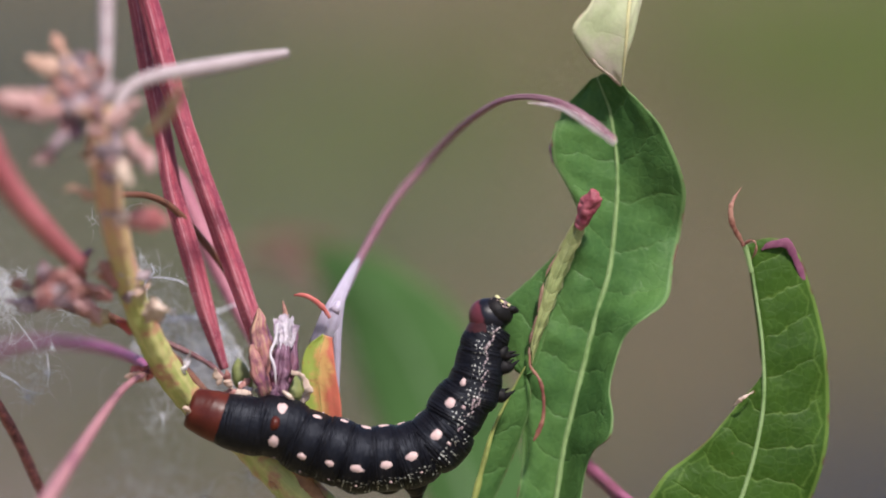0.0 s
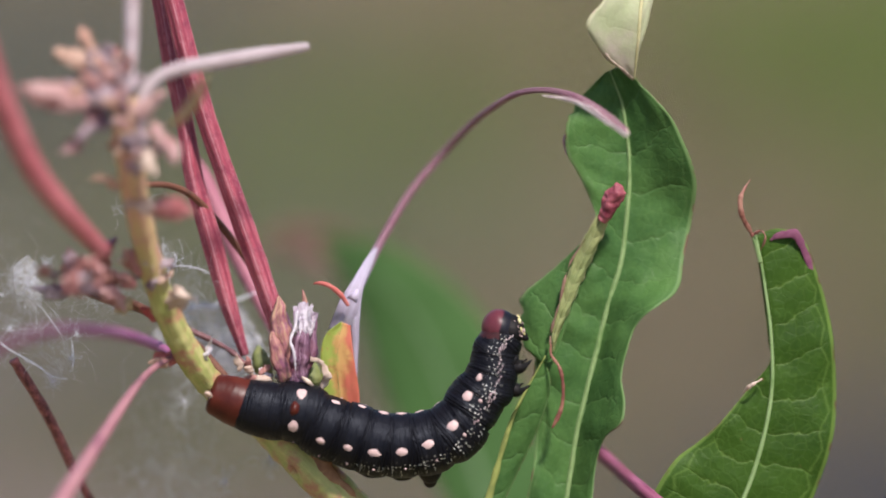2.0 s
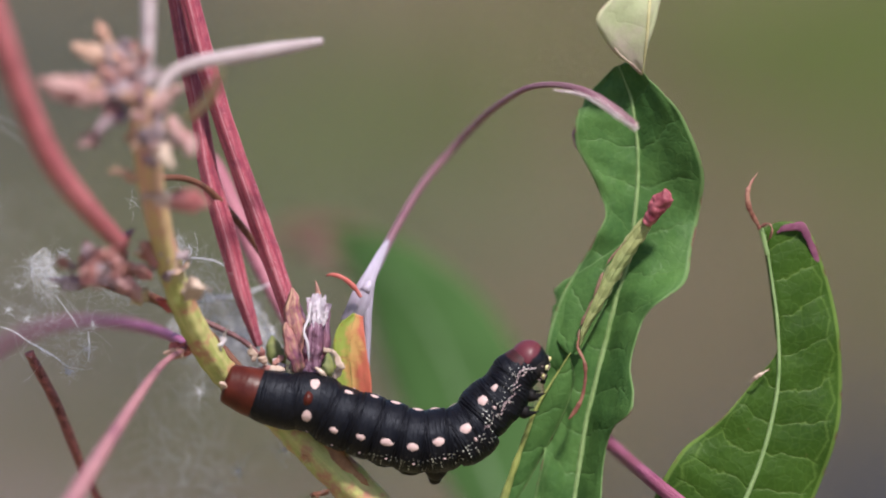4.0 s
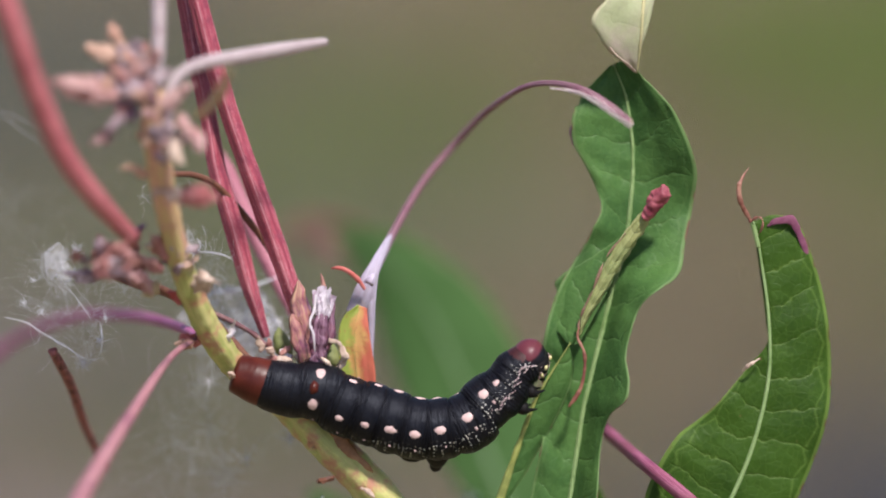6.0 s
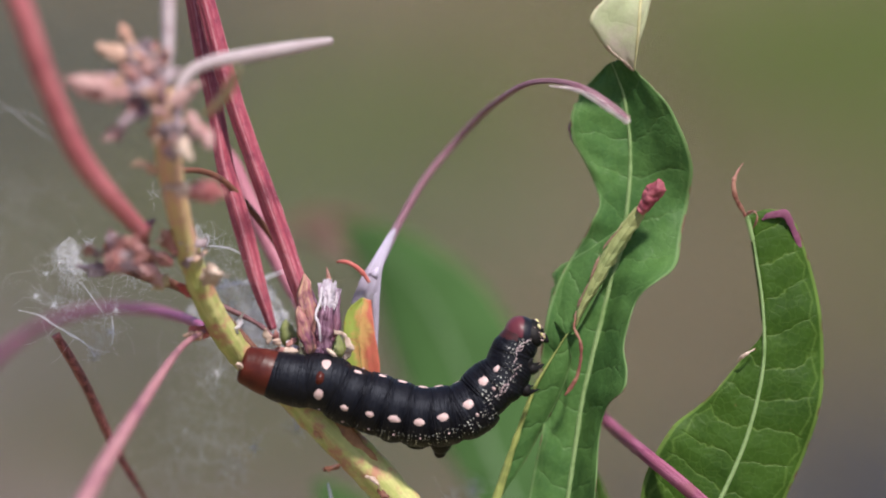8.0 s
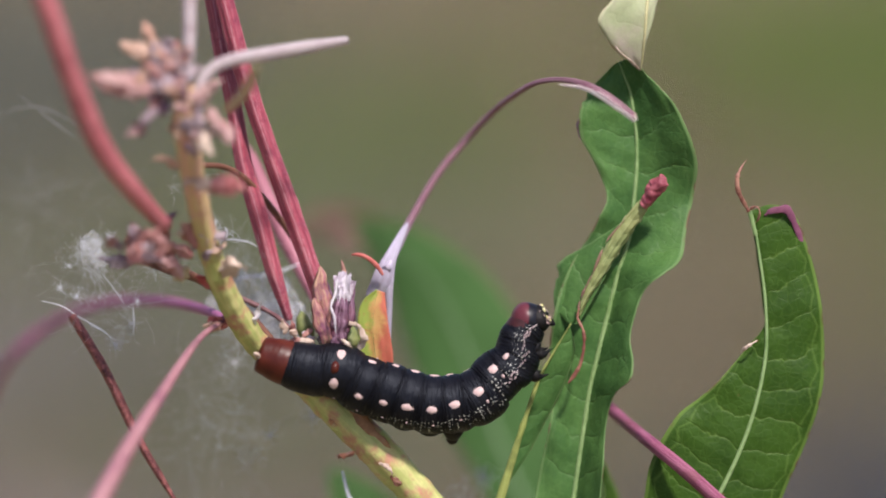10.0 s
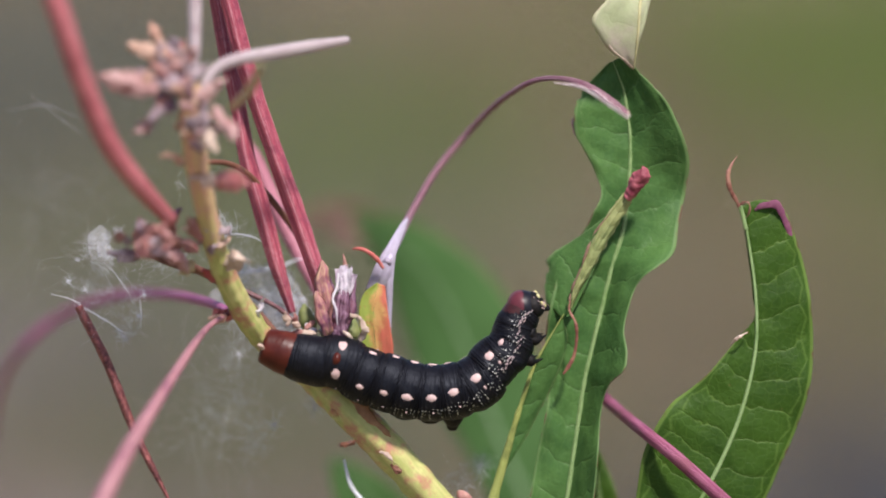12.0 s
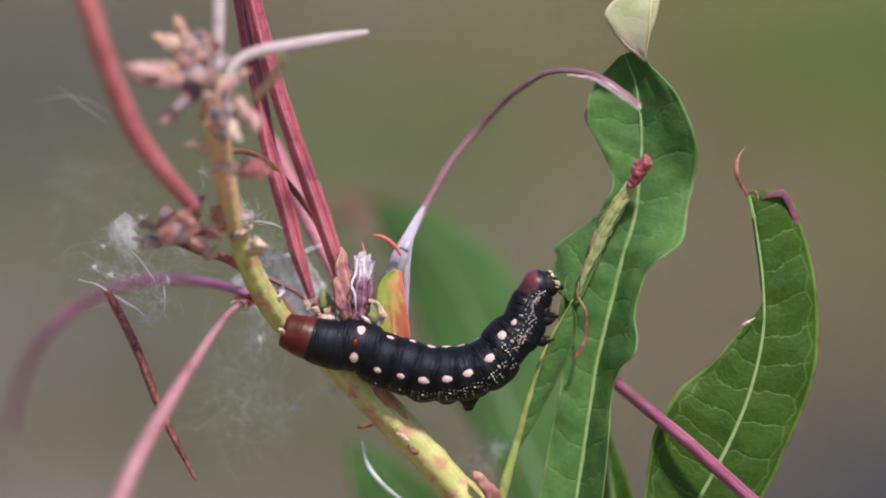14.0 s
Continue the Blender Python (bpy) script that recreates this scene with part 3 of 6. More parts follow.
# seed pods
part("seed_pod", tube_mesh([(-0.04448, 0.00700, 0.05892), (-0.04302, 0.00700, 0.05261), (-0.04114, 0.00700, 0.04208), (-0.03894, 0.00687, 0.03155), (-0.03715, 0.00650, 0.02101), (-0.03410, 0.00613, 0.01049), (-0.03128, 0.00625, -0.00003), (-0.02963, 0.00662, -0.00530), (-0.02829, 0.00700, -0.00951)], [0.00146, 0.00156, 0.00167, 0.00146, 0.00161, 0.00172, 0.00146, 0.00104, 0.00073], sides=28, rings=80, ridges=4, ridge=0.10, rough=0.02, seed=7), POD, plant, "crimson ridged seed pod with pale fuzz")
part("seed_pod", tube_mesh([(-0.04262, 0.00100, 0.05849), (-0.04057, 0.00143, 0.05225), (-0.03790, 0.00186, 0.04182), (-0.03472, 0.00257, 0.03139), (-0.03111, 0.00343, 0.02094), (-0.02739, 0.00414, 0.01046), (-0.02376, 0.00457, -0.00003), (-0.02242, 0.00500, -0.00476)], [0.00146, 0.00156, 0.00177, 0.00161, 0.00167, 0.00177, 0.00156, 0.0013], sides=28, rings=80, ridges=4, ridge=0.10, rough=0.02, seed=8), POD, plant, "crimson ridged seed pod with pale fuzz")
part("seed_pod", tube_mesh([(-0.07136, -0.06800, 0.06798), (-0.06994, -0.06600, 0.05337), (-0.06710, -0.06200, 0.04304), (-0.06441, -0.05600, 0.03375), (-0.06020, -0.04800, 0.02276), (-0.05535, -0.04000, 0.01535), (-0.05003, -0.02900, 0.00860)], [0.00172, 0.00196, 0.00196, 0.00196, 0.00196, 0.00184, 0.00138], sides=20, rings=50, ridges=4, ridge=0.06, seed=9), POD_NEAR, plant, "rosy seed pod curving up")
part("seed_pod", tube_mesh([(-0.03850, 0.02700, 0.02500), (-0.03645, 0.02800, 0.02092), (-0.03040, 0.02600, 0.00782), (-0.02309, 0.02000, -0.00636)], [0.00115, 0.00161, 0.00161, 0.00104], sides=16, rings=40, ridges=4, ridge=0.06), PINK_BRIGHT, plant, "pink seed pod behind the others")
part("seed_pod", tube_mesh([(-0.04524, -0.03120, 0.06476), (-0.04523, -0.03280, 0.04918), (-0.04528, -0.03360, 0.04141), (-0.04578, -0.03600, 0.03414)], [0.00127, 0.00127, 0.00115, 0.00092], sides=14, rings=30, ridges=4, ridge=0.08), POD_PALE, plant, "grey withered seed pod")
part("seed_pod", tube_mesh([(-0.04413, -0.03600, 0.03249), (-0.04170, -0.03440, 0.03675), (-0.03770, -0.03280, 0.03904), (-0.03075, -0.02720, 0.04067), (-0.02312, -0.02240, 0.04227), (-0.01651, -0.01760, 0.04367)], [0.00092, 0.00104, 0.00115, 0.00127, 0.00115, 0.00069], sides=14, rings=40, ridges=4, ridge=0.08), POD_PALE, plant, "grey withered seed pod with a brown tip")
part("seed_pod", tube_mesh([(-0.03191, -0.05200, 0.03727), (-0.03310, -0.04800, 0.03453), (-0.03528, -0.04400, 0.03176), (-0.03808, -0.04000, 0.02955)], [0.00050, 0.00095, 0.00105, 0.00060], sides=14, rings=30, flat=0.5, rough=0.1), OLIVE_HUSK, plant, "beige withered pod")
part("seed_pod", tube_mesh([(-0.04067, -0.00500, -0.00963), (-0.04485, -0.01200, -0.01296), (-0.05017, -0.02600, -0.02165), (-0.05636, -0.04000, -0.03275), (-0.06154, -0.05000, -0.04367), (-0.06478, -0.05600, -0.05297)], [0.00052, 0.00075, 0.00121, 0.00172, 0.00207, 0.00196], sides=16, rings=40, ridges=2, ridge=0.15), PINK, plant, "pink seed pod hanging down")
part("arched_stalk", tube_mesh([(-0.03958, -0.00400, -0.00941), (-0.04666, 0.02000, -0.00735), (-0.05656, 0.04500, -0.00613), (-0.06946, 0.07000, -0.00683), (-0.08254, 0.09000, -0.01148), (-0.09313, 0.10000, -0.02002), (-0.10152, 0.13000, -0.03137), (-0.10570, 0.15000, -0.04294)], [0.00090, 0.00098, 0.00104, 0.00104, 0.00104, 0.00104, 0.00104, 0.00096], sides=14, rings=50), PURPLE, plant, "purple arched pod stalk")
part("dry_stalk", tube_mesh([(-0.04559, -0.01000, 0.02018), (-0.04088, -0.00200, 0.02016), (-0.03656, 0.00400, 0.01778), (-0.03099, 0.01000, 0.01116), (-0.02580, 0.01200, 0.00362), (-0.02165, 0.01000, -0.00395)], [0.00057, 0.00057, 0.00063, 0.00069, 0.00069, 0.00057], sides=10, rings=40), BROWN, plant, "thin brown dry stalk")
part("dry_stalk", tube_mesh([(-0.05748, -0.01000, 0.00232), (-0.05206, -0.00600, 0.00155), (-0.04566, 0.00200, -0.00142), (-0.03776, 0.00600, -0.00686), (-0.03025, 0.00700, -0.01498)], [0.00046, 0.00069, 0.00081, 0.00081, 0.00069], sides=10, rings=40), BROWN, plant, "thin brown dry stalk")

# long mauve stalk that arches over to the leaf
stalk = part("arching_stalk", tube_mesh([(-0.00925, 0.00320, 0.00059), (-0.00714, 0.00900, 0.00518), (-0.00414, 0.01600, 0.01135), (0.00062, 0.02400, 0.01947), (0.00570, 0.02700, 0.02567), (0.01107, 0.02200, 0.03123), (0.01536, 0.01400, 0.03446), (0.01956, 0.00600, 0.03657), (0.02399, -0.00100, 0.03690), (0.02827, -0.00700, 0.03591), (0.03156, -0.01000, 0.03424), (0.03489, -0.01150, 0.03192), (0.03800, -0.01300, 0.02951)],
    [0.00090, 0.00085, 0.00075, 0.00070, 0.00068, 0.00064, 0.00058, 0.00052, 0.00050, 0.00058, 0.00062, 0.00060, 0.00040], sides=16, rings=110, ridges=3, ridge=0.14), ARCH, plant, "mauve seed stalk arching over, split pale tip")
for dy, dz, r, skin, words in ((-0.0007, -0.0003, 0.00062, PALE_TIP, "pale split end of the stalk"), (-0.0012, 0.00005, 0.00013, MAGENTA, "thin purple seam of the split end")):
    part("split_tip", tube_mesh([(0.02350, -0.00900 + dy, 0.03600 + dz), (0.02813, -0.01080 + dy, 0.03521 + dz), (0.03145, -0.01220 + dy, 0.03370 + dz), (0.03479, -0.01360 + dy, 0.03121 + dz), (0.03800, -0.01390 + dy, 0.02900 + dz)], [r * 0.15, r * 0.7, r, r, r * 0.9], sides=12, rings=50, flat=0.5, ridges=2, ridge=0.12, rough=0.06, seed=17), skin, stalk, words)
part("dry_end", tube_mesh([(0.03765, -0.01410, 0.02960), (0.03812, -0.01400, 0.02890)], [0.00050, 0.00042], sides=10, rings=6, rough=0.15, seed=6), HUSK, stalk, "brown dry end")

# ---- large leaves ----
leafy = thing("fireweed_shoot", "green fireweed shoot with long wavy leaves eaten at the margins", "plant")
leaf(leafy, LEAF_A, RIB, [(0.02328, 0.00900, -0.07016), (0.02499, 0.00900, -0.05864), (0.02806, 0.00880, -0.03789), (0.03010, 0.00850, -0.02406), (0.03159, 0.00820, -0.01714), (0.03353, 0.00800, -0.00907), (0.03582, 0.00780, 0.00015), (0.03788, 0.00780, 0.00707), (0.03890, 0.00790, 0.01514), (0.03935, 0.00800, 0.02205), (0.03911, 0.00800, 0.02781), (0.03806, 0.00780, 0.03473), (0.03690, 0.00740, 0.03795), (0.03574, 0.00700, 0.04071)],
    [0.00244, 0.00593, 0.00779, 0.00756, 0.00722, 0.00680, 0.00744, 0.00886, 0.00981, 0.01025, 0.01033, 0.00967, 0.00839, 0.00752, 0.00671, 0.00538, 0.00680, 0.00850, 0.01000, 0.01100, 0.01100, 0.00999, 0.00907, 0.00784, 0.00462, 0.00101],
    [0.00000, 0.00424, 0.00502, 0.00491, 0.00437, 0.00389, 0.00447, 0.00662, 0.00650, 0.00502, 0.00487, 0.00550, 0.00815, 0.01064, 0.01061, 0.01121, 0.01154, 0.01162, 0.01067, 0.00940, 0.00795, 0.00570, 0.00400, 0.00346, 0.00241, 0.00127],
    (0.00050, 0.00055, 0.00048, 0.00040, 0.00026, 0.00010), "long green leaf with a pale midrib and wavy margin", fold=0.0, curl=(0.08, 0.05), tilt=((-0.3, -0.3, -0.35, -0.35, -0.3, -0.1), (-1.4, -1.7, -1.9, -1.8, -1.7, -1.6, -1.2, -0.35, -0.15, -0.45, -0.9, -1.2, -1.3, -1.2)), wavy=0.0009, quilt=0.0007, seed=1, rows=110, cols=12)
leaf(leafy, LEAF_B, RIB, [(0.03878, 0.00500, -0.07323), (0.04973, 0.00500, -0.05297), (0.05722, 0.00500, -0.03907), (0.06160, 0.00500, -0.02807), (0.06412, 0.00500, -0.01650), (0.06410, 0.00500, -0.00608), (0.06293, 0.00500, 0.00317), (0.06176, 0.00500, 0.01011), (0.06118, 0.00500, 0.01184)],
    [0.00463, 0.00677, 0.00920, 0.01205, 0.01440, 0.01486, 0.01452, 0.01347, 0.01084, 0.00824, 0.00585, 0.00332, 0.00041, 0.00056, 0.00059, 0.00051, 0.00045, 0.00044, 0.00045, 0.00048, 0.00043, 0.00034],
    [0.00000, 0.00866, 0.00990, 0.01079, 0.01134, 0.01142, 0.01124, 0.01148, 0.01178, 0.01198, 0.01189, 0.01149, 0.01117, 0.01093, 0.01056, 0.01010, 0.00950, 0.00896, 0.00811, 0.00623, 0.00291, 0.00000], 0.00048, "dark green leaf, half eaten, with pink margin", fold=0.1, curl=(0.05, 0.2), wavy=0.0008, seed=2, rows=96)
part("magenta_stem", tube_mesh([(0.02900, 0.02600, -0.02174), (0.03536, 0.02200, -0.02776), (0.03903, 0.01200, -0.03092), (0.04317, 0.00200, -0.03423), (0.04873, -0.00150, -0.03877), (0.06126, -0.00300, -0.05013), (0.07837, -0.00400, -0.06548), (0.10413, 0.00000, -0.10944), (0.11040, 0.00000, -0.40820), (0.11554, 0.03000, -1.03056)], [0.00104, 0.00115, 0.00115, 0.00121, 0.00127, 0.00132, 0.00138, 0.00161, 0.00207, 0.00230], sides=18, rings=120, ridges=4, ridge=0.08), MAGENTA, leafy, "magenta side stem")

flap = part("leaf_tip", blade_mesh([(0.03976, 0.00200, 0.03887), (0.04032, -0.00100, 0.04474), (0.04083, -0.00200, 0.05157), (0.04190, 0.00100, 0.05857), (0.04375, 0.00700, 0.06931)],
    [0.00023, 0.00185, 0.00452, 0.00607, 0.00726, 0.00821, 0.00917, 0.00932, 0.00856, 0.00720, 0.00651, 0.00616, 0.00596, 0.00564, 0.00505, 0.00432, 0.00338, 0.00245, 0.00143, 0.00000],
    [0.00000, 0.00008, 0.00022, 0.00047, 0.00099, 0.00147, 0.00181, 0.00206, 0.00233, 0.00251, 0.00240, 0.00186, 0.00101, 0.00000], fold=0.0, curl=(-0.1, 0.1), tilt=(-0.45, 0.7), wavy=0.0006, quilt=0.0004, seed=4, rows=60), LEAF_TIP, leafy, "pale twisted underside of the leaf tip")
part("midrib", tube_mesh([(0.03976, 0.00170, 0.03887), (0.04032, -0.00130, 0.04474), (0.04083, -0.00230, 0.05157), (0.04190, 0.00070, 0.05857), (0.04375, 0.00670, 0.06931)], [0.00012, 0.00030, 0.00032, 0.00020], sides=8, rings=40, flat=0.6), RIB_PALE, flap)
part("dry_margin", tube_mesh([(0.03955, 0.00160, 0.03915), (0.03785, -0.00020, 0.04055), (0.03570, -0.00230, 0.04210), (0.03410, -0.00340, 0.04400), (0.03215, -0.00500, 0.04690), (0.03165, -0.00540, 0.04820), (0.03245, -0.00560, 0.04990), (0.03420, -0.00500, 0.05160)], [0.00008, 0.00014, 0.00018, 0.00014, 0.00020, 0.00016, 0.00010], sides=8, rings=60, rough=0.35, seed=13), EDGE_DRY, flap, "brown dry leaf margin")
part("dry_margin", tube_mesh([(0.03551, 0.00300, 0.04294), (0.03890, 0.00350, 0.03971), (0.04240, 0.00400, 0.03647), (0.04580, 0.00450, 0.03224), (0.04821, 0.00500, 0.02730), (0.04931, 0.00500, 0.02334)], [0.00010, 0.00020, 0.00016, 0.00018, 0.00012, 0.00004], sides=8, rings=70, rough=0.35, seed=23), EDGE_DRY, leafy, "brown dry leaf margin")
part("dry_margin", tube_mesh([(0.02833, 0.00660, 0.03048), (0.02784, 0.00660, 0.02849), (0.02824, 0.00660, 0.02651), (0.02934, 0.00660, 0.02432), (0.03054, 0.00660, 0.02214)], [0.00008, 0.00028, 0.00024, 0.00016, 0.00006], sides=8, rings=40, rough=0.4, seed=24), DRY_MAUVE, leafy, "mauve dry leaf margin")
leaf(leafy, LEAF_FAR, RIB_FAR, [(0.03270, 0.11000, -0.08679), (0.02567, 0.11500, -0.06902), (0.02119, 0.12000, -0.05499), (0.01667, 0.12500, -0.04475), (0.01209, 0.13000, -0.03307), (0.00680, 0.13500, -0.01861), (0.00011, 0.14000, -0.00532), (-0.00934, 0.14500, 0.00473), (-0.02023, 0.15000, 0.01082)],
    [0.00498, 0.00604, 0.00716, 0.00780, 0.00786, 0.00783, 0.00899, 0.01088, 0.01242, 0.01212, 0.01059, 0.00742, 0.00439, 0.00000],
    [0.01504, 0.01553, 0.01565, 0.01525, 0.01492, 0.01510, 0.01507, 0.01417, 0.01423, 0.01284, 0.01009, 0.00735, 0.00429, 0.00197], (0.00080, 0.00080, 0.00070, 0.00030, 0.00015), "green leaf arching over behind the caterpillar", fold=0.05, curl=(0.2, 0.3), wavy=0.0015, seed=5)
leaf(leafy, LEAF_FAR, RIB_FAR, [(0.00842, 0.10000, -0.08442), (-0.00324, 0.10000, -0.06636), (-0.01360, 0.10000, -0.05346), (-0.02266, 0.10000, -0.04314)],
    [0.00000, 0.00678, 0.00715, 0.00727, 0.00733, 0.00784, 0.00746, 0.00486, 0.00132],
    [0.00679, 0.00731, 0.00749, 0.00742, 0.00718, 0.00638, 0.00469, 0.00284, 0.00000], 0.00057, "green leaf low behind the stem", fold=0.05, wavy=0.001, seed=6)
leaf(leafy, LEAF_B, RIB, [(0.03699, 0.03000, -0.08025), (0.03576, 0.03000, -0.06118), (0.03419, 0.03000, -0.04926), (0.03226, 0.03000, -0.03495)],
    [0.00000, 0.00640, 0.00622, 0.00581, 0.00514, 0.00426, 0.00314, 0.00179, 0.00000],
    [0.00535, 0.00515, 0.00493, 0.00463, 0.00438, 0.00403, 0.00321, 0.00187, 0.00000], 0.00046, "narrow shaded leaf", fold=0.1, wavy=0.0008, seed=8)
leaf(leafy, LEAF_PURPLE, RIB_FAR, [(-0.03564, 0.17000, 0.00750), (-0.02730, 0.17000, 0.01030), (-0.01755, 0.17000, 0.00949), (-0.00781, 0.17000, 0.00505)],
    [0.00000, 0.00164, 0.00328, 0.00492, 0.00497, 0.00458, 0.00348, 0.00217],
    [0.00000, 0.00134, 0.00268, 0.00402, 0.00427, 0.00392, 0.00257, 0.00000], 0.00035, "purplish withered leaf", fold=0.05, wavy=0.001, seed=12)
part("shoot_stem", tube_mesh([(0.03208, 0.06000, -1.06771), (0.02781, 0.04000, -0.42860), (0.02575, 0.02500, -0.20779), (0.02309, 0.02000, -0.12409), (0.01935, 0.01500, -0.07885), (0.02391, 0.01200, -0.05639)], [0.00253, 0.00230, 0.00207, 0.00184, 0.00138, 0.00057], sides=14, rings=90), STEM, leafy, "yellow-green shoot stem")
part("leaf_stalk", tube_mesh([(0.02718, 0.03000, -0.25671), (0.03133, 0.02000, -0.12408), (0.03925, 0.01500, -0.07413), (0.04503, 0.01400, -0.06350)], [0.00138, 0.00127, 0.00104, 0.00057], sides=12, rings=50), STEM, leafy)

# dried tip and torn notch of the dark leaf
part("rib_end", tube_mesh([(0.06215, 0.00370, 0.00700), (0.06165, 0.00330, 0.00880), (0.06090, 0.00270, 0.01110), (0.06040, 0.00230, 0.01230)], [0.00046, 0.00042, 0.00036, 0.00020], sides=10, rings=24, flat=0.6), RIB, leafy)
part("dry_tip", tube_mesh([(0.06070, 0.00240, 0.01160), (0.06010, 0.00200, 0.01270), (0.05865, 0.00050, 0.01523), (0.05823, -0.00050, 0.01785), (0.05891, -0.00050, 0.01980), (0.06013, 0.00050, 0.02156)], [0.00030, 0.00046, 0.00048, 0.00042, 0.00026, 0.00008], sides=10, rings=60, flat=0.5, rough=0.2, seed=3), CURL_DRY, leafy, "dry reddish-brown curled leaf tip")
part("dry_tip", tube_mesh([(0.06065, 0.00250, 0.01181), (0.06195, 0.00150, 0.01260), (0.06276, 0.00150, 0.01168), (0.06249, 0.00250, 0.01008), (0.06176, 0.00350, 0.00894)], [0.00017, 0.00025, 0.00025, 0.00023, 0.00012], sides=8, rings=26, rough=0.4, seed=4), CURL_DRY, leafy, "dry reddish-brown curled leaf tip")
part("dry_scrap", tube_mesh([(0.05915, 0.00350, -0.01567), (0.06023, 0.00250, -0.01461), (0.06115, 0.00250, -0.01403), (0.06238, 0.00350, -0.01335)], [0.00018, 0.00034, 0.00024, 0.00012], sides=8, rings=24, flat=0.5, rough=0.4, seed=5), HUSK, leafy, "pale dry scrap on the eaten edge")
part("pink_margin", tube_mesh([(0.06390, 0.00470, 0.01090), (0.06500, 0.00440, 0.01165), (0.06639, 0.00420, 0.01195), (0.06820, 0.00430, 0.01200), (0.06930, 0.00480, 0.01040), (0.07076, 0.00560, 0.00710), (0.07214, 0.00640, 0.00309), (0.07330, 0.00700, -0.00100)], [0.00018, 0.00050, 0.00072, 0.00085, 0.00075, 0.00052, 0.00034, 0.00008], sides=14, rings=60, flat=0.25, rough=0.12, seed=6), MARGIN, leafy, "magenta rolled leaf margin")

# leaf that is being eaten: bare rib below, rolled margin above
RIB_ROWS = [(0, -2.11), (0.5, -2.11), (1, -2.11), (1.5, -2.11), (2, -0.79), (2.5, 0.53), (3, 1.83), (5.5, 2.67), (6.5, 3.00), (8, 2.34), (10.5, 1.21), (11, 1.03), (11.5, 0.86), (12, 0.69), (12.5, 0.52), (13, 0.35), (13.5, 0.17), (14, 0.00)]

RIB_FOOT = np.array((0.00870, 0.00800, -0.05963))


def from_foot(pts):
    return [tuple(np.array(p) - RIB_FOOT) for p in pts]


rib = part("eaten_rib", tube_mesh(from_foot([(0.00847, 0.00800, -0.06056), (0.01134, 0.00700, -0.04795), (0.01386, 0.00600, -0.03862), (0.01647, 0.00450, -0.02930), (0.01921, 0.00350, -0.02059), (0.02185, 0.00350, -0.01539), (0.02519, 0.00350, -0.00961)]), [0.00115, 0.00098, 0.00075, 0.00050, 0.00032, 0.00018, 0.00008], sides=12, rings=80, flat=0.6, rough=0.10, seed=2), RIB_YELLOW, leafy, "yellow-green bare rib of an eaten leaf")
SIDE_MID, SIDE_LEFT, SIDE_RIGHT = ([(0.01272, 0.00720, -0.04239), (0.01502, 0.00660, -0.03459), (0.01765, 0.00560, -0.02586), (0.02038, 0.00450, -0.01830), (0.02337, 0.00400, -0.01286), (0.02498, 0.00400, -0.01008)],
    [0.00011, 0.00011, 0.00011, 0.00011, 0.00011, 0.00011, 0.00010, 0.00010, 0.00010, 0.00000],
    [0.00037, 0.00160, 0.00290, 0.00380, 0.00450, 0.00480, 0.00450, 0.00340, 0.00180, 0.00000])
part("leaf_strip", blade_mesh(from_foot(SIDE_MID), SIDE_LEFT, SIDE_RIGHT, fold=-0.1, curl=(0, 0.3), wavy=0.0004, seed=14, rows=40), LEAF_A, rib, "green strip left beside the rib")
part("leaf_stalk", tube_mesh([(0.00648, 0.01200, -0.09960), (0.00713, 0.01000, -0.07840), (0.00825, 0.00850, -0.06257), (0.00893, 0.00800, -0.05847)], [0.00138, 0.00132, 0.00127, 0.00115], sides=12, rings=24, flat=0.7), RIB_YELLOW, leafy, "yellow-green leaf stalk")
FOLD_ROWS = [(0, 0.02410, -0.00843, -11.0), (0.5, 0.02410, -0.00843, -11.7), (1, 0.02410, -0.00843, -12.0), (1.5, 0.02410, -0.00843, -11.7), (2, 0.02533, -0.00862, -9.5), (2.5, 0.02657, -0.00881, -6.0), (3, 0.02781, -0.00899, -3.3), (5.5, 0.02867, -0.00899, -1.0), (6.5, 0.02901, -0.00898, -0.9), (8, 0.02841, -0.00877, -0.5), (10.5, 0.02740, -0.00842, 0.0), (11, 0.02721, -0.00844, -0.5), (11.5, 0.02703, -0.00846, -1.7), (12, 0.02685, -0.00848, -2.9), (12.5, 0.02667, -0.00851, -3.3), (13, 0.02649, -0.00853, -3.9), (13.5, 0.02631, -0.00855, -4.8), (14, 0.02613, -0.00857, -5.0)]

PIVOT = np.array((0.02740, 0.00400, -0.00842))


def from_pivot(pts):
    return [tuple(np.array(p) - PIVOT) for p in pts]


MID, LEFT, RIGHT = ([(0.02629, 0.00400, -0.01040), (0.02740, 0.00400, -0.00842), (0.03006, 0.00400, -0.00291), (0.03338, 0.00400, 0.00314), (0.03715, 0.00400, 0.00864), (0.04047, 0.00400, 0.01337)],
    [0.00127, 0.00378, 0.00480, 0.00578, 0.00674, 0.00735, 0.00550, 0.00366, 0.00232, 0.00133, 0.00064, 0.00032],
    [0.00000, 0.00079, 0.00106, 0.00127, 0.00145, 0.00154, 0.00156, 0.00149, 0.00133, 0.00110, 0.00081, 0.00050])
eaten = part("eaten_leaf", blade_mesh(from_pivot(MID), LEFT, RIGHT, fold=0.0, curl=(0.25, -0.1), tilt=(0.1, -0.1), wavy=0.0006, seed=9, rows=50, bite=0.1), LEAF_A, leafy, "dark green leaf with chewed edge")
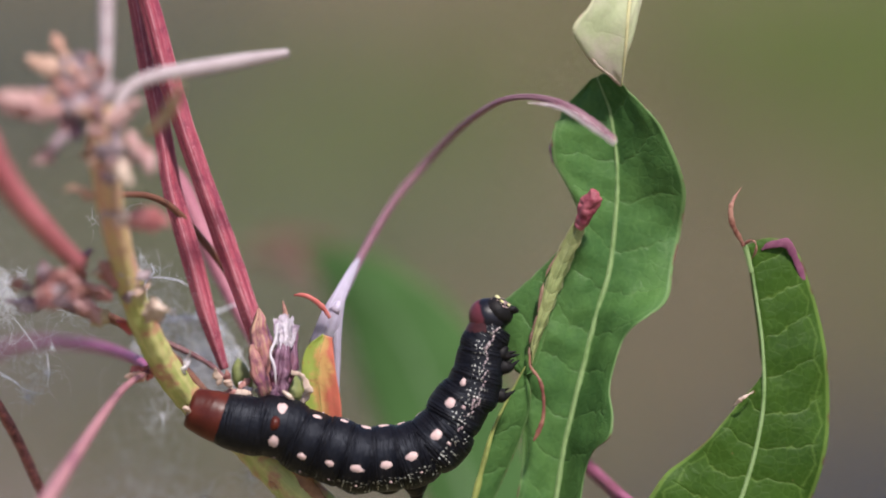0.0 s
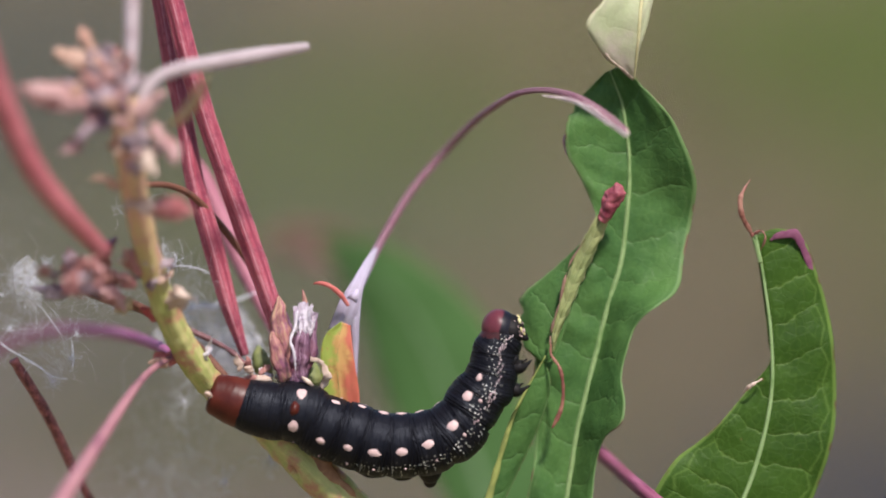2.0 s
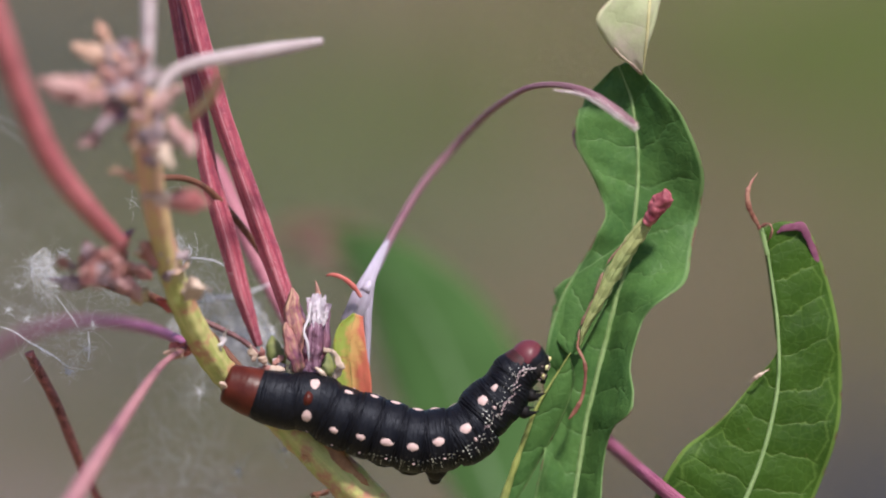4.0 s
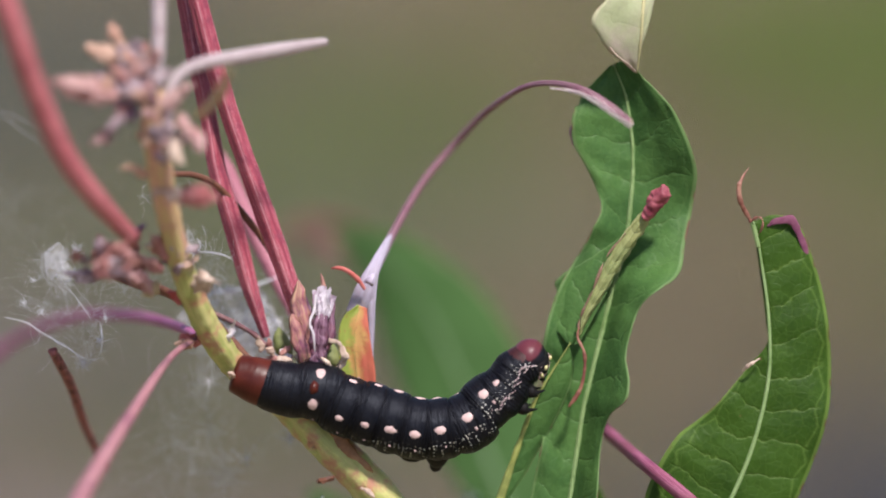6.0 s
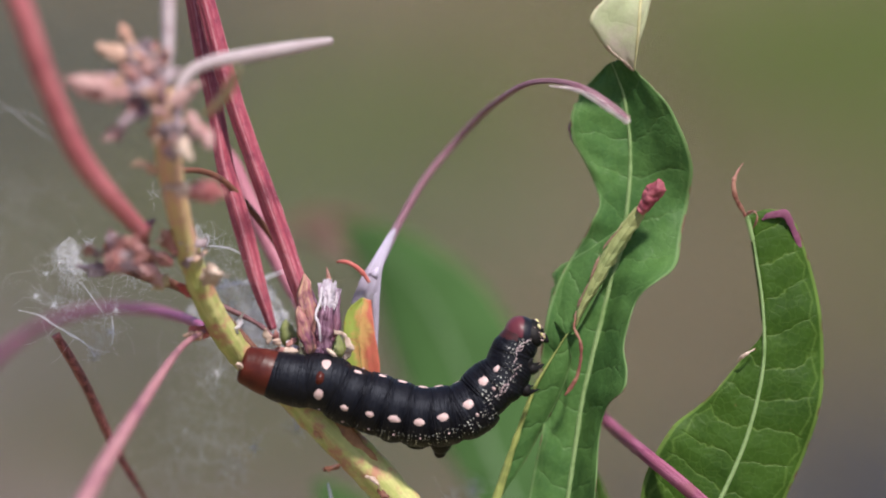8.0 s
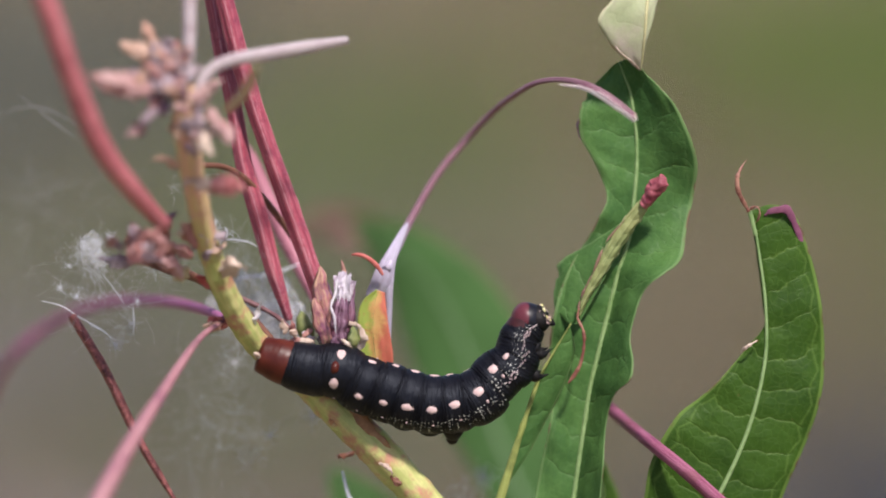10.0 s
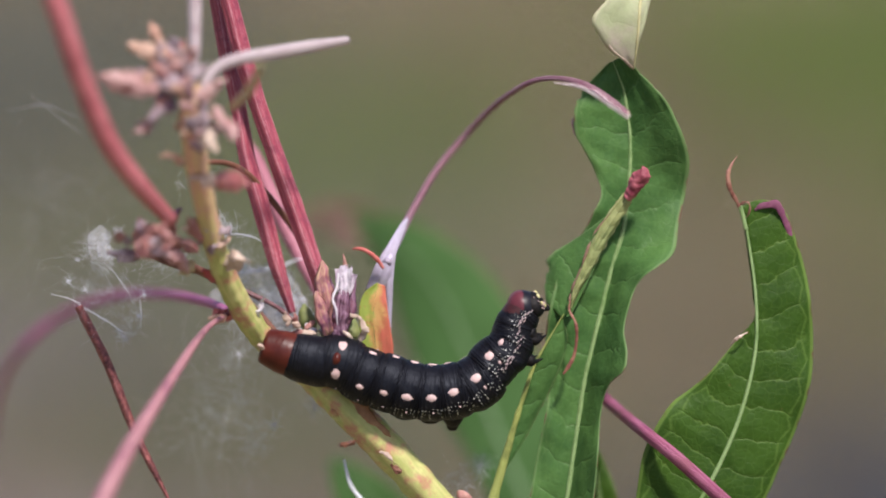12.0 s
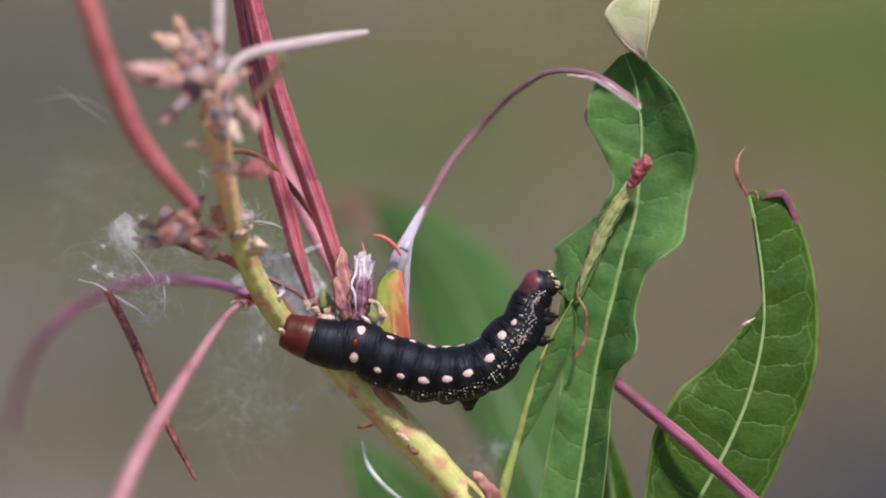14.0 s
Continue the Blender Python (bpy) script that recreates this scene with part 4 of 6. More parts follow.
part("rolled_margin", blade_mesh(from_pivot([(0.02769, 0.00300, -0.00862), (0.02867, 0.00270, -0.00565), (0.03131, 0.00240, -0.00070), (0.03439, 0.00220, 0.00478), (0.03790, 0.00200, 0.01004), (0.04118, 0.00150, 0.01442)]), [0.00020, 0.00060, 0.00095, 0.00140, 0.00135, 0.00095], [0.00020, 0.00070, 0.00115, 0.00150, 0.00155, 0.00100], fold=-0.1, curl=(0.3, 0.55), wavy=0.0005, quilt=0.0003, seed=4, rows=90, bite=0.3), LEAF_PALE, eaten, "pale rolled-over leaf margin")
part("dry_edge", tube_mesh(from_pivot([(0.02742, 0.00240, -0.00795), (0.02812, 0.00220, -0.00487), (0.03052, 0.00200, 0.00018), (0.03298, 0.00190, 0.00578), (0.03650, 0.00190, 0.01000)]), [0.00010, 0.00022, 0.00019, 0.00024, 0.00010], sides=8, rings=70, rough=0.6, seed=9), DRY_ROSE, eaten, "thin reddish dry edge")
part("red_leaf_tip", tube_mesh(from_pivot([(0.03989, 0.00120, 0.01246), (0.04140, 0.00040, 0.01464), (0.04311, -0.00050, 0.01692), (0.04419, -0.00100, 0.01833)]), [0.00069, 0.00125, 0.00158, 0.00165, 0.00140, 0.00060], sides=20, rings=36, flat=0.6, ridges=3, ridge=0.12, rough=0.07, seed=2, crumple=0.0006), CRIMSON_TIP, eaten, "crimson curled leaf tip")
part("tendril", tube_mesh(from_pivot([(0.02767, 0.00200, -0.00707), (0.02744, 0.00200, -0.00894), (0.02850, 0.00100, -0.01145), (0.02860, 0.00100, -0.01442), (0.02793, 0.00100, -0.01771), (0.02683, 0.00100, -0.01979), (0.02551, 0.00100, -0.02154)]), [0.00020, 0.00026, 0.00028, 0.00030, 0.00034, 0.00048, 0.00016], sides=10, rings=60, flat=0.5, rough=0.15, seed=21), RED_DRY, eaten, "thin red dried strip hanging down")

# dried flower at the joint above the caterpillar: the cup carries sepals, petals and style
flower = part("flower_cup", spindle([(-0.01934, 0.00200, -0.01552), (-0.01914, 0.00120, -0.01252), (-0.01880, 0.00080, -0.00852)], 0.00200, rough=0.06, ridges=5, ridge=0.08, seed=40), PLUM, plant, "plum-purple cup of a dried flower")
for k, (pts, r, m) in enumerate([
        ([(-0.02000, 0.00150, -0.01452), (-0.02047, 0.00000, -0.01042), (-0.02131, -0.00050, -0.00625), (-0.02203, -0.00050, -0.00208), (-0.02200, 0.00050, 0.00100)], 0.00205, HUSK_PLUM),
        ([(-0.02060, 0.00050, -0.01452), (-0.02150, -0.00120, -0.01142), (-0.02270, -0.00120, -0.00725), (-0.02330, -0.00050, -0.00480)], 0.00125, HUSK_PLUM),
        ([(-0.01940, 0.00250, -0.01452), (-0.02020, 0.00280, -0.00970), (-0.02090, 0.00300, -0.00500), (-0.02110, 0.00300, -0.00080)], 0.00140, PLUM),
        ([(-0.01900, 0.00100, -0.01452), (-0.01850, -0.00100, -0.01043), (-0.01808, -0.00160, -0.00678), (-0.01765, -0.00120, -0.00270)], 0.00180, PLUM),
        ([(-0.01860, 0.00200, -0.01452), (-0.01734, 0.00060, -0.01043), (-0.01640, 0.00000, -0.00678), (-0.01577, 0.00050, -0.00300)], 0.00150, PLUM),
        ([(-0.01890, 0.00300, -0.01452), (-0.01790, 0.00300, -0.00970), (-0.01700, 0.00350, -0.00500), (-0.01660, 0.00350, -0.00200)], 0.00150, HUSK_PLUM)]):
    part("sepal", spindle(pts, r, flat=0.45, rough=0.08, ridges=7, ridge=0.12, seed=k, crumple=0.00045), m, flower, "brown and plum dried sepal")
for k, (fx, fz, tx, tz, dy, w) in enumerate([(-0.01860, -0.00560, -0.01880, -0.00060, 0.0002, 0.0008), (-0.01800, -0.00520, -0.01770, 0.00010, -0.0004, 0.0009), (-0.01740, -0.00560, -0.01690, -0.00040, -0.0008, 0.0010),
                                             (-0.01690, -0.00580, -0.01590, -0.00150, -0.0003, 0.0009), (-0.01780, -0.00600, -0.01750, -0.00150, -0.0012, 0.0009), (-0.01820, -0.00620, -0.01840, -0.00200, -0.0010, 0.0007)]):
    part("petal", tissue_mesh((fx, -0.0008 + dy, fz), (tx, -0.0010 + dy, tz), w, 2.6, k * 3.3), PETAL_STREAK, flower, "crumpled white petal")
part("petal", tube_mesh([(-0.01875, -0.00400, -0.00150), (-0.01905, -0.00400, -0.00420), (-0.01985, -0.00420, -0.00660), (-0.01920, -0.00430, -0.00880), (-0.01900, -0.00330, -0.01180)], [0.00026, 0.00030, 0.00022, 0.00028, 0.00010], sides=10, rings=60, flat=0.6, rough=0.12, seed=20), WHITE_PETAL, flower, "crumpled white petal")
part("style", tube_mesh([(-0.01760, -0.00050, -0.00180), (-0.01754, 0.00000, 0.00000), (-0.01774, 0.00000, 0.00125), (-0.01798, 0.00000, 0.00229)], [0.00060, 0.00050, 0.00028, 0.00008], sides=10, rings=24, rough=0.12, seed=2), HUSK_PLUM, flower, "brown withered style")
part("node", spindle([(-0.02410, 0.00700, -0.01322), (-0.02547, 0.00600, -0.01031), (-0.02597, 0.00700, -0.00766)], 0.00184, rough=0.05), GREEN_BASE, plant, "green swollen bud")
part("node", spindle([(-0.01710, 0.00500, -0.01549), (-0.01662, 0.00400, -0.01258), (-0.01688, 0.00500, -0.00948)], 0.00196, rough=0.05, seed=2), GREEN_BASE, plant, "green swollen bud")
part("dry_curl", tube_mesh([(-0.01631, 0.00000, -0.00988), (-0.01468, -0.00100, -0.01032), (-0.01353, -0.00100, -0.01216), (-0.01378, 0.00000, -0.01401), (-0.01517, 0.00100, -0.01518)], [0.00035, 0.00046, 0.00063, 0.00057, 0.00035], sides=12, rings=40, flat=0.5, rough=0.1, seed=3, crumple=0.0006), HUSK, plant, "beige curled dry scale")
part("dry_curl", tube_mesh([(-0.01790, -0.00100, -0.01308), (-0.01695, -0.00200, -0.01375), (-0.01605, -0.00100, -0.01469)], [0.00023, 0.00046, 0.00023], sides=8, rings=14, rough=0.1), HUSK, plant, "beige curled dry scale")
rng = random.Random(21)
for k in range(11):
    a = Vector((-0.02854, 0.00100, -0.01221)).lerp(Vector((-0.02140, 0.00150, -0.01474)), k / 10) + Vector((rng.uniform(-1, 1), rng.uniform(-1, 0.5), rng.uniform(-0.6, 1))) * 0.0007
    c = a + Vector((rng.uniform(-1, 1), rng.uniform(-0.5, 0.5), rng.uniform(-0.3, 1))).normalized() * rng.uniform(0.0018, 0.0032)
    part("dry_scale", tube_mesh([tuple(a), tuple((a + c) / 2 + Vector((rng.uniform(-1, 1), 0, rng.uniform(-1, 1))) * 0.0003), tuple(c)], [0.0004, 0.0007, 0.0006, 0.0001], sides=12, rings=24, flat=0.4, rough=0.15, seed=k, crumple=0.0006), rng.choice((HUSK, HUSK, WHITE_PETAL, PLUM_DRY)), plant, "crumpled pale bract")

# orange leaf and lavender sheath at the foot of the arching stalk
leaf(plant, ORANGE_LEAF, RIB_YELLOW, [(-0.01108, 0.00600, -0.02245), (-0.01154, 0.00500, -0.01664), (-0.01200, 0.00400, -0.01084), (-0.01166, 0.00350, -0.00621), (-0.01085, 0.00350, -0.00367)],
    [0.00000, 0.00288, 0.00277, 0.00276, 0.00286, 0.00287, 0.00238, 0.00136, 0.00060],
    [0.00280, 0.00322, 0.00347, 0.00336, 0.00311, 0.00274, 0.00227, 0.00187, 0.00127], 0.00007, "small leaf turning from green to orange", fold=0.1, wavy=0.0006, seed=11, rows=40)
part("sheath", tube_mesh([(-0.00905, 0.00750, -0.01911), (-0.00905, 0.00650, -0.01268), (-0.00885, 0.00560, -0.00741), (-0.00880, 0.00480, -0.00215), (-0.00769, 0.00560, 0.00362)], [0.00052, 0.00056, 0.00060, 0.00085, 0.00040], sides=12, rings=40, flat=0.6), LAVENDER, plant, "pale lavender sheath")
part("sheath", tube_mesh([(-0.01160, 0.00600, -0.00529), (-0.00990, 0.00420, -0.00057), (-0.00820, 0.00500, 0.00362), (-0.00620, 0.00980, 0.00780), (-0.00530, 0.01300, 0.00950)], [0.00200, 0.00180, 0.00105, 0.00062, 0.00025], sides=18, rings=50, flat=0.4, ridges=4, ridge=0.06), LAVENDER, plant, "pale lavender sheath")
part("red_curl", tube_mesh([(-0.01612, 0.00200, 0.00315), (-0.01540, 0.00140, 0.00330), (-0.01401, 0.00100, 0.00312), (-0.01245, 0.00100, 0.00228), (-0.01111, 0.00150, 0.00102), (-0.01000, 0.00220, -0.00066)], [0.00012, 0.00034, 0.00036, 0.00046, 0.00050, 0.00030], sides=10, rings=40, flat=0.6, rough=0.12, seed=8), CORAL, plant, "coral-red curled tip")

# dried flower head at the stem tip: (from, to, thickness, tone)
for k, (a, c, r, m) in enumerate([
        ((-0.05113, -0.03840, 0.03917), (-0.05787, -0.03920, 0.04131), 0.00150, PEACH), ((-0.05019, -0.03600, 0.03798), (-0.05372, -0.03600, 0.04566), 0.00150, PEACH),
        ((-0.05135, -0.04320, 0.03272), (-0.06239, -0.04800, 0.03542), 0.00230, ROSE_DRY), ((-0.04871, -0.03840, 0.03348), (-0.05606, -0.03840, 0.03730), 0.00161, MAUVE_DRY),
        ((-0.04666, -0.03600, 0.03468), (-0.05020, -0.03600, 0.04292), 0.00218, MAUVE_DRY), ((-0.04714, -0.04080, 0.03338), (-0.05211, -0.04320, 0.03457), 0.00172, MAUVE_DRY),
        ((-0.04586, -0.03840, 0.03348), (-0.04730, -0.03840, 0.04005), 0.00150, MAUVE_DRY), ((-0.04559, -0.03920, 0.03181), (-0.04764, -0.04160, 0.03574), 0.00161, PLUM),
        ((-0.04888, -0.03920, 0.03235), (-0.05303, -0.03920, 0.02884), 0.00172, PLUM), ((-0.04892, -0.03840, 0.03129), (-0.05023, -0.03840, 0.02854), 0.00127, PLUM),
        ((-0.05051, -0.03920, 0.03016), (-0.05335, -0.04080, 0.02616), 0.00138, MAUVE_DRY), ((-0.05199, -0.03840, 0.02799), (-0.05652, -0.03920, 0.02467), 0.00104, ROSE_DRY),
        ((-0.04454, -0.03840, 0.03129), (-0.03903, -0.03920, 0.03543), 0.00138, ROSE_DRY), ((-0.04573, -0.03280, 0.02324), (-0.04525, -0.03760, 0.03242), 0.00276, PEACH),
        ((-0.04335, -0.03600, 0.02315), (-0.04285, -0.03920, 0.03072), 0.00104, MAUVE_DRY), ((-0.04147, -0.03840, 0.03020), (-0.03663, -0.04320, 0.02327), 0.00150, ROSE_DRY),
        ((-0.04412, -0.03600, 0.02535), (-0.04065, -0.03920, 0.02142), 0.00172, HUSK), ((-0.04692, -0.03120, 0.01942), (-0.05185, -0.03360, 0.02067), 0.00104, PEACH),
        ((-0.04437, -0.03120, 0.01588), (-0.03919, -0.03520, 0.01559), 0.00127, HUSK), ((-0.04208, -0.03280, 0.01574), (-0.03436, -0.04000, 0.01496), 0.00184, ROSE_BUD), ((-0.04728, -0.02880, 0.01615), (-0.04089, -0.03440, 0.01715), 0.00092, HUSK),
        ((-0.04457, -0.01760, 0.00682), (-0.04860, -0.02160, 0.00756), 0.00081, HUSK), ((-0.04292, -0.01040, -0.00049), (-0.03496, -0.02080, 0.00110), 0.00161, HUSK),
        ((-0.05581, -0.01760, 0.00174), (-0.05672, -0.02080, 0.00957), 0.00172, PLUM_DRY), ((-0.05651, -0.03120, 0.00226), (-0.05029, -0.03360, 0.00855), 0.00161, PLUM_DRY),
        ((-0.05311, -0.01600, 0.00175), (-0.05066, -0.01920, 0.00961), 0.00184, ROSE_DRY), ((-0.05705, -0.01600, 0.00174), (-0.06332, -0.01520, 0.00230), 0.00138, MAUVE_DRY),
        ((-0.04906, -0.01760, 0.00288), (-0.05239, -0.01840, 0.00512), 0.00138, PLUM_DRY), ((-0.04737, -0.01760, -0.00106), (-0.05166, -0.02080, 0.00230), 0.00150, ROSE_DRY),
        ((-0.04544, -0.01800, 0.00288), (-0.05066, -0.01900, 0.00455), 0.00127, PLUM_DRY), ((-0.04477, -0.01800, 0.00457), (-0.04746, -0.02200, 0.00958), 0.00115, PLUM_DRY),
        ((-0.05028, -0.01600, 0.00063), (-0.05572, -0.01900, 0.00567), 0.00138, ROSE_DRY), ((-0.04646, -0.01400, 0.00063), (-0.05024, -0.01300, -0.00186), 0.00104, OLIVE_HUSK),
        ((-0.05222, -0.02100, 0.00566), (-0.04852, -0.02300, 0.01046), 0.00115, PLUM_DRY), ((-0.04214, -0.01000, -0.00276), (-0.04510, -0.01200, -0.00072), 0.00092, ROSE_TIP),
        ((-0.03977, -0.00480, -0.01055), (-0.04284, -0.00720, -0.00847), 0.00150, ROSE_TIP), ((-0.04064, -0.00560, -0.01134), (-0.04421, -0.00720, -0.01030), 0.00092, PEACH),
        ((-0.03500, -0.00300, -0.01075), (-0.03339, -0.00600, -0.00611), 0.00060, WHITE_PETAL),
        ((-0.03357, -0.00240, -0.01676), (-0.03473, -0.00480, -0.01603), 0.00069, HUSK), ((-0.04898, -0.01920, 0.01129), (-0.05234, -0.01920, 0.00623), 0.00092, PLUM),
        ((-0.01795, 0.00300, -0.03069), (-0.02047, 0.00200, -0.02858), 0.00092, STEM), ((-0.01563, 0.00300, -0.03531), (-0.01923, -0.00100, -0.03560), 0.00069, BROWN),
        ((-0.01053, 0.00120, -0.03706), (-0.00821, 0.00000, -0.03953), 0.00057, HUSK), ((-0.00637, 0.00100, -0.04073), (-0.00866, -0.00100, -0.03948), 0.00081, BROWN)]):
    a, c = np.array(a), np.array(c)
    bow = np.array([0.0, -0.0006, 0.0004]) * random.uniform(-1, 1.5)
    part("dried_bud", spindle([tuple(a), tuple(a * 0.6 + c * 0.4 + bow), tuple(a * 0.25 + c * 0.75 + bow), tuple(c)], r * 0.78, flat=0.38, rough=0.2, seed=k, ridges=4, ridge=0.3, crumple=0.0007), m, plant, "withered flower bud")
rng = random.Random(11)
for k in range(120):
    c, sx, sz, tones = (((-0.04888, -0.03920, 0.03585), 0.0052, 0.0050, (MAUVE_DRY, MAUVE_DRY, ROSE_DRY, PLUM_DRY, PEACH)), ((-0.05353, -0.03120, 0.00481), 0.0056, 0.0042, (PLUM_DRY, PLUM_DRY, ROSE_DRY, MAUVE_DRY)),
                        ((-0.04379, -0.03600, 0.02535), 0.0030, 0.0044, (PEACH, HUSK, MAUVE_DRY, ROSE_DRY)), ((-0.04175, -0.01760, 0.00570), 0.0016, 0.0032, (HUSK, PEACH, MAUVE_DRY)))[(0, 0, 0, 1, 1, 2, 3, 0)[k % 8]]
    a = np.array(c) + np.array([rng.gauss(0, 0.45) * sx, rng.gauss(0, 0.35) * sx, rng.gauss(0, 0.45) * sz])
    d = np.array([rng.uniform(-1, 1), rng.uniform(-0.6, 0.4), rng.uniform(-0.5, 1)])
    e = a + d / np.linalg.norm(d) * rng.uniform(0.0015, 0.0042)
    w = np.array([rng.uniform(-1, 1), rng.uniform(-1, 1), rng.uniform(-1, 1)]) * 0.0006
    part("dry_flake", tube_mesh([tuple(a), tuple(a * 0.65 + e * 0.35 + w), tuple(a * 0.3 + e * 0.7 - w), tuple(e)], [0.0003, rng.uniform(0.0005, 0.0010), rng.uniform(0.0004, 0.0009), 0.0002], sides=10, rings=18, flat=rng.uniform(0.2, 0.5), rough=0.2, seed=k, crumple=0.0005), rng.choice(tones), plant, "withered petal scrap")
part("bud_stalk", tube_mesh([(-0.05732, -0.01000, 0.00277), (-0.05156, -0.00400, 0.00031), (-0.04624, 0.00300, -0.00151), (-0.03815, 0.00700, -0.00505), (-0.03158, 0.00600, -0.00821), (-0.02800, 0.00400, -0.01100)], [0.00050, 0.00058, 0.00062, 0.00055, 0.00050, 0.00040], sides=12, rings=50, rough=0.12, seed=31, ridges=3, ridge=0.15), DARK_STALK, plant, "mauve-brown stalk of withered buds")
# real scar, drawn broader to stand in for the caterpillar's shade on the stem
part("scar", tube_mesh([(-0.01657, 0.00260, -0.02652), (-0.01402, 0.00220, -0.02904), (-0.01101, 0.00200, -0.03179), (-0.00847, 0.00240, -0.03411)], [0.00040, 0.00120, 0.00140, 0.00090, 0.00023], sides=12, rings=30, flat=0.25, rough=0.2, crumple=0.0004), SCAR_SHADE, plant, "rust-brown stem scar, spread wider for shade below the caterpillar")
part("dry_bract", spindle([(0.01096, 0.00400, -0.05298), (0.00839, 0.00200, -0.04905), (0.00584, 0.00100, -0.04600), (0.00469, 0.00200, -0.04514)], 0.00150, flat=0.5, rough=0.08, crumple=0.0005), PLUM_DRY, plant, "curled dry brown bract")

# ---- seed fluff ----
def fluff(x, y, z, size, count, thick, label, seed, reach=1.0):
    """A tuft of fine curling hairs."""
    rng = np.random.default_rng(seed)
    verts, faces = [], []
    for k in range(count):
        d = rng.normal(0, 1, 3) * np.array([1, 0.6, 1])
        d /= np.linalg.norm(d)
        a = np.array([x, y, z]) + rng.normal(0, 0.28, 3) * size * reach
        pts = [a]
        for s in range(7):
            d = d + rng.normal(0, 0.42, 3)
            d /= np.linalg.norm(d)
            pts.append(pts[-1] + d * size * rng.uniform(0.12, 0.26))
        c = spline([tuple(p) for p in pts], 16)
        o = len(verts)
        for i, p in enumerate(c):
            w = thick * (1 - 0.6 * i / 15)
            verts += [tuple(p + np.array([w, 0, 0])), tuple(p + np.array([-w * 0.5, 0, w * 0.87])), tuple(p + np.array([-w * 0.5, w * 0.5, -w * 0.87]))]
        for i in range(15):
            for j in range(3):
                faces.append((o + i * 3 + j, o + i * 3 + (j + 1) % 3, o + i * 3 + 3 + (j + 1) % 3, o + i * 3 + 3 + j))
    me = bpy.data.meshes.new("seed_fluff")
    me.from_pydata(verts, [], faces)
    ob = part("seed_fluff", me, FLUFF, None, label)
    ob.matrix_world = PLANT
    return tagged(ob, label, "seed fluff", "seed fluff", "stuff")


for k, (p, size, count, thick) in enumerate([
        ((-0.06775, 0.00300, 0.00529), 0.0019, 90, 0.000011), ((-0.06618, 0.00350, 0.00319), 0.0019, 90, 0.000011), ((-0.06513, 0.00300, 0.00571), 0.0016, 70, 0.000011), ((-0.06880, 0.00350, 0.00320), 0.0015, 60, 0.000011), ((-0.06440, 0.00350, 0.00190), 0.0014, 60, 0.000011), ((-0.06700, 0.00300, 0.00420), 0.0034, 18, 0.00003),
        ((-0.06572, 0.00400, -0.00019), 0.0030, 60, 0.000014), ((-0.06681, 0.00400, 0.00177), 0.0050, 22, 0.000014), ((-0.06473, 0.01000, -0.00403), 0.0110, 70, 0.000018),
        ((-0.06270, 0.00300, 0.00680), 0.0013, 30, 0.00004), ((-0.06035, 0.00600, -0.01096), 0.0036, 30, 0.000016), ((-0.06199, 0.00600, -0.01427), 0.0014, 26, 0.00003), ((-0.05161, 0.00500, 0.00064), 0.0055, 40, 0.000016),
        ((-0.05347, -0.00200, 0.00178), 0.0030, 60, 0.00003), ((-0.04232, 0.00400, 0.00817), 0.0030, 30, 0.00004), ((-0.04116, 0.00400, 0.00644), 0.0040, 16, 0.00005), ((-0.03787, 0.00800, 0.00183), 0.0070, 70, 0.000016), ((-0.03470, 0.01600, -0.00935), 0.0080, 160, 0.00003),
        ((-0.03108, 0.01800, -0.01130), 0.0065, 200, 0.00003), ((-0.03812, 0.01400, -0.01102), 0.0055, 60, 0.000015), ((-0.04041, 0.01800, -0.01872), 0.0040, 46, 0.00002), ((-0.03623, 0.02000, -0.03644), 0.0034, 36, 0.00002), ((-0.02411, 0.01600, -0.02861), 0.0034, 40, 0.000018), ((-0.04334, 0.02500, -0.03015), 0.0140, 90, 0.000018),
        ((0.00945, 0.01600, -0.04028), 0.0030, 60, 0.00002), ((0.00524, 0.01600, -0.04439), 0.0045, 70, 0.000018), ((-0.05041, 0.00000, 0.01559), 0.0020, 9, 0.00003), ((-0.04374, -0.00200, 0.01694), 0.0035, 16, 0.00004),
        ((-0.07921, 0.04000, 0.01390), 0.0160, 50, 0.000010)]):
    fluff(*p, size, count, thick, "white silky seed fluff caught on the plant", k)


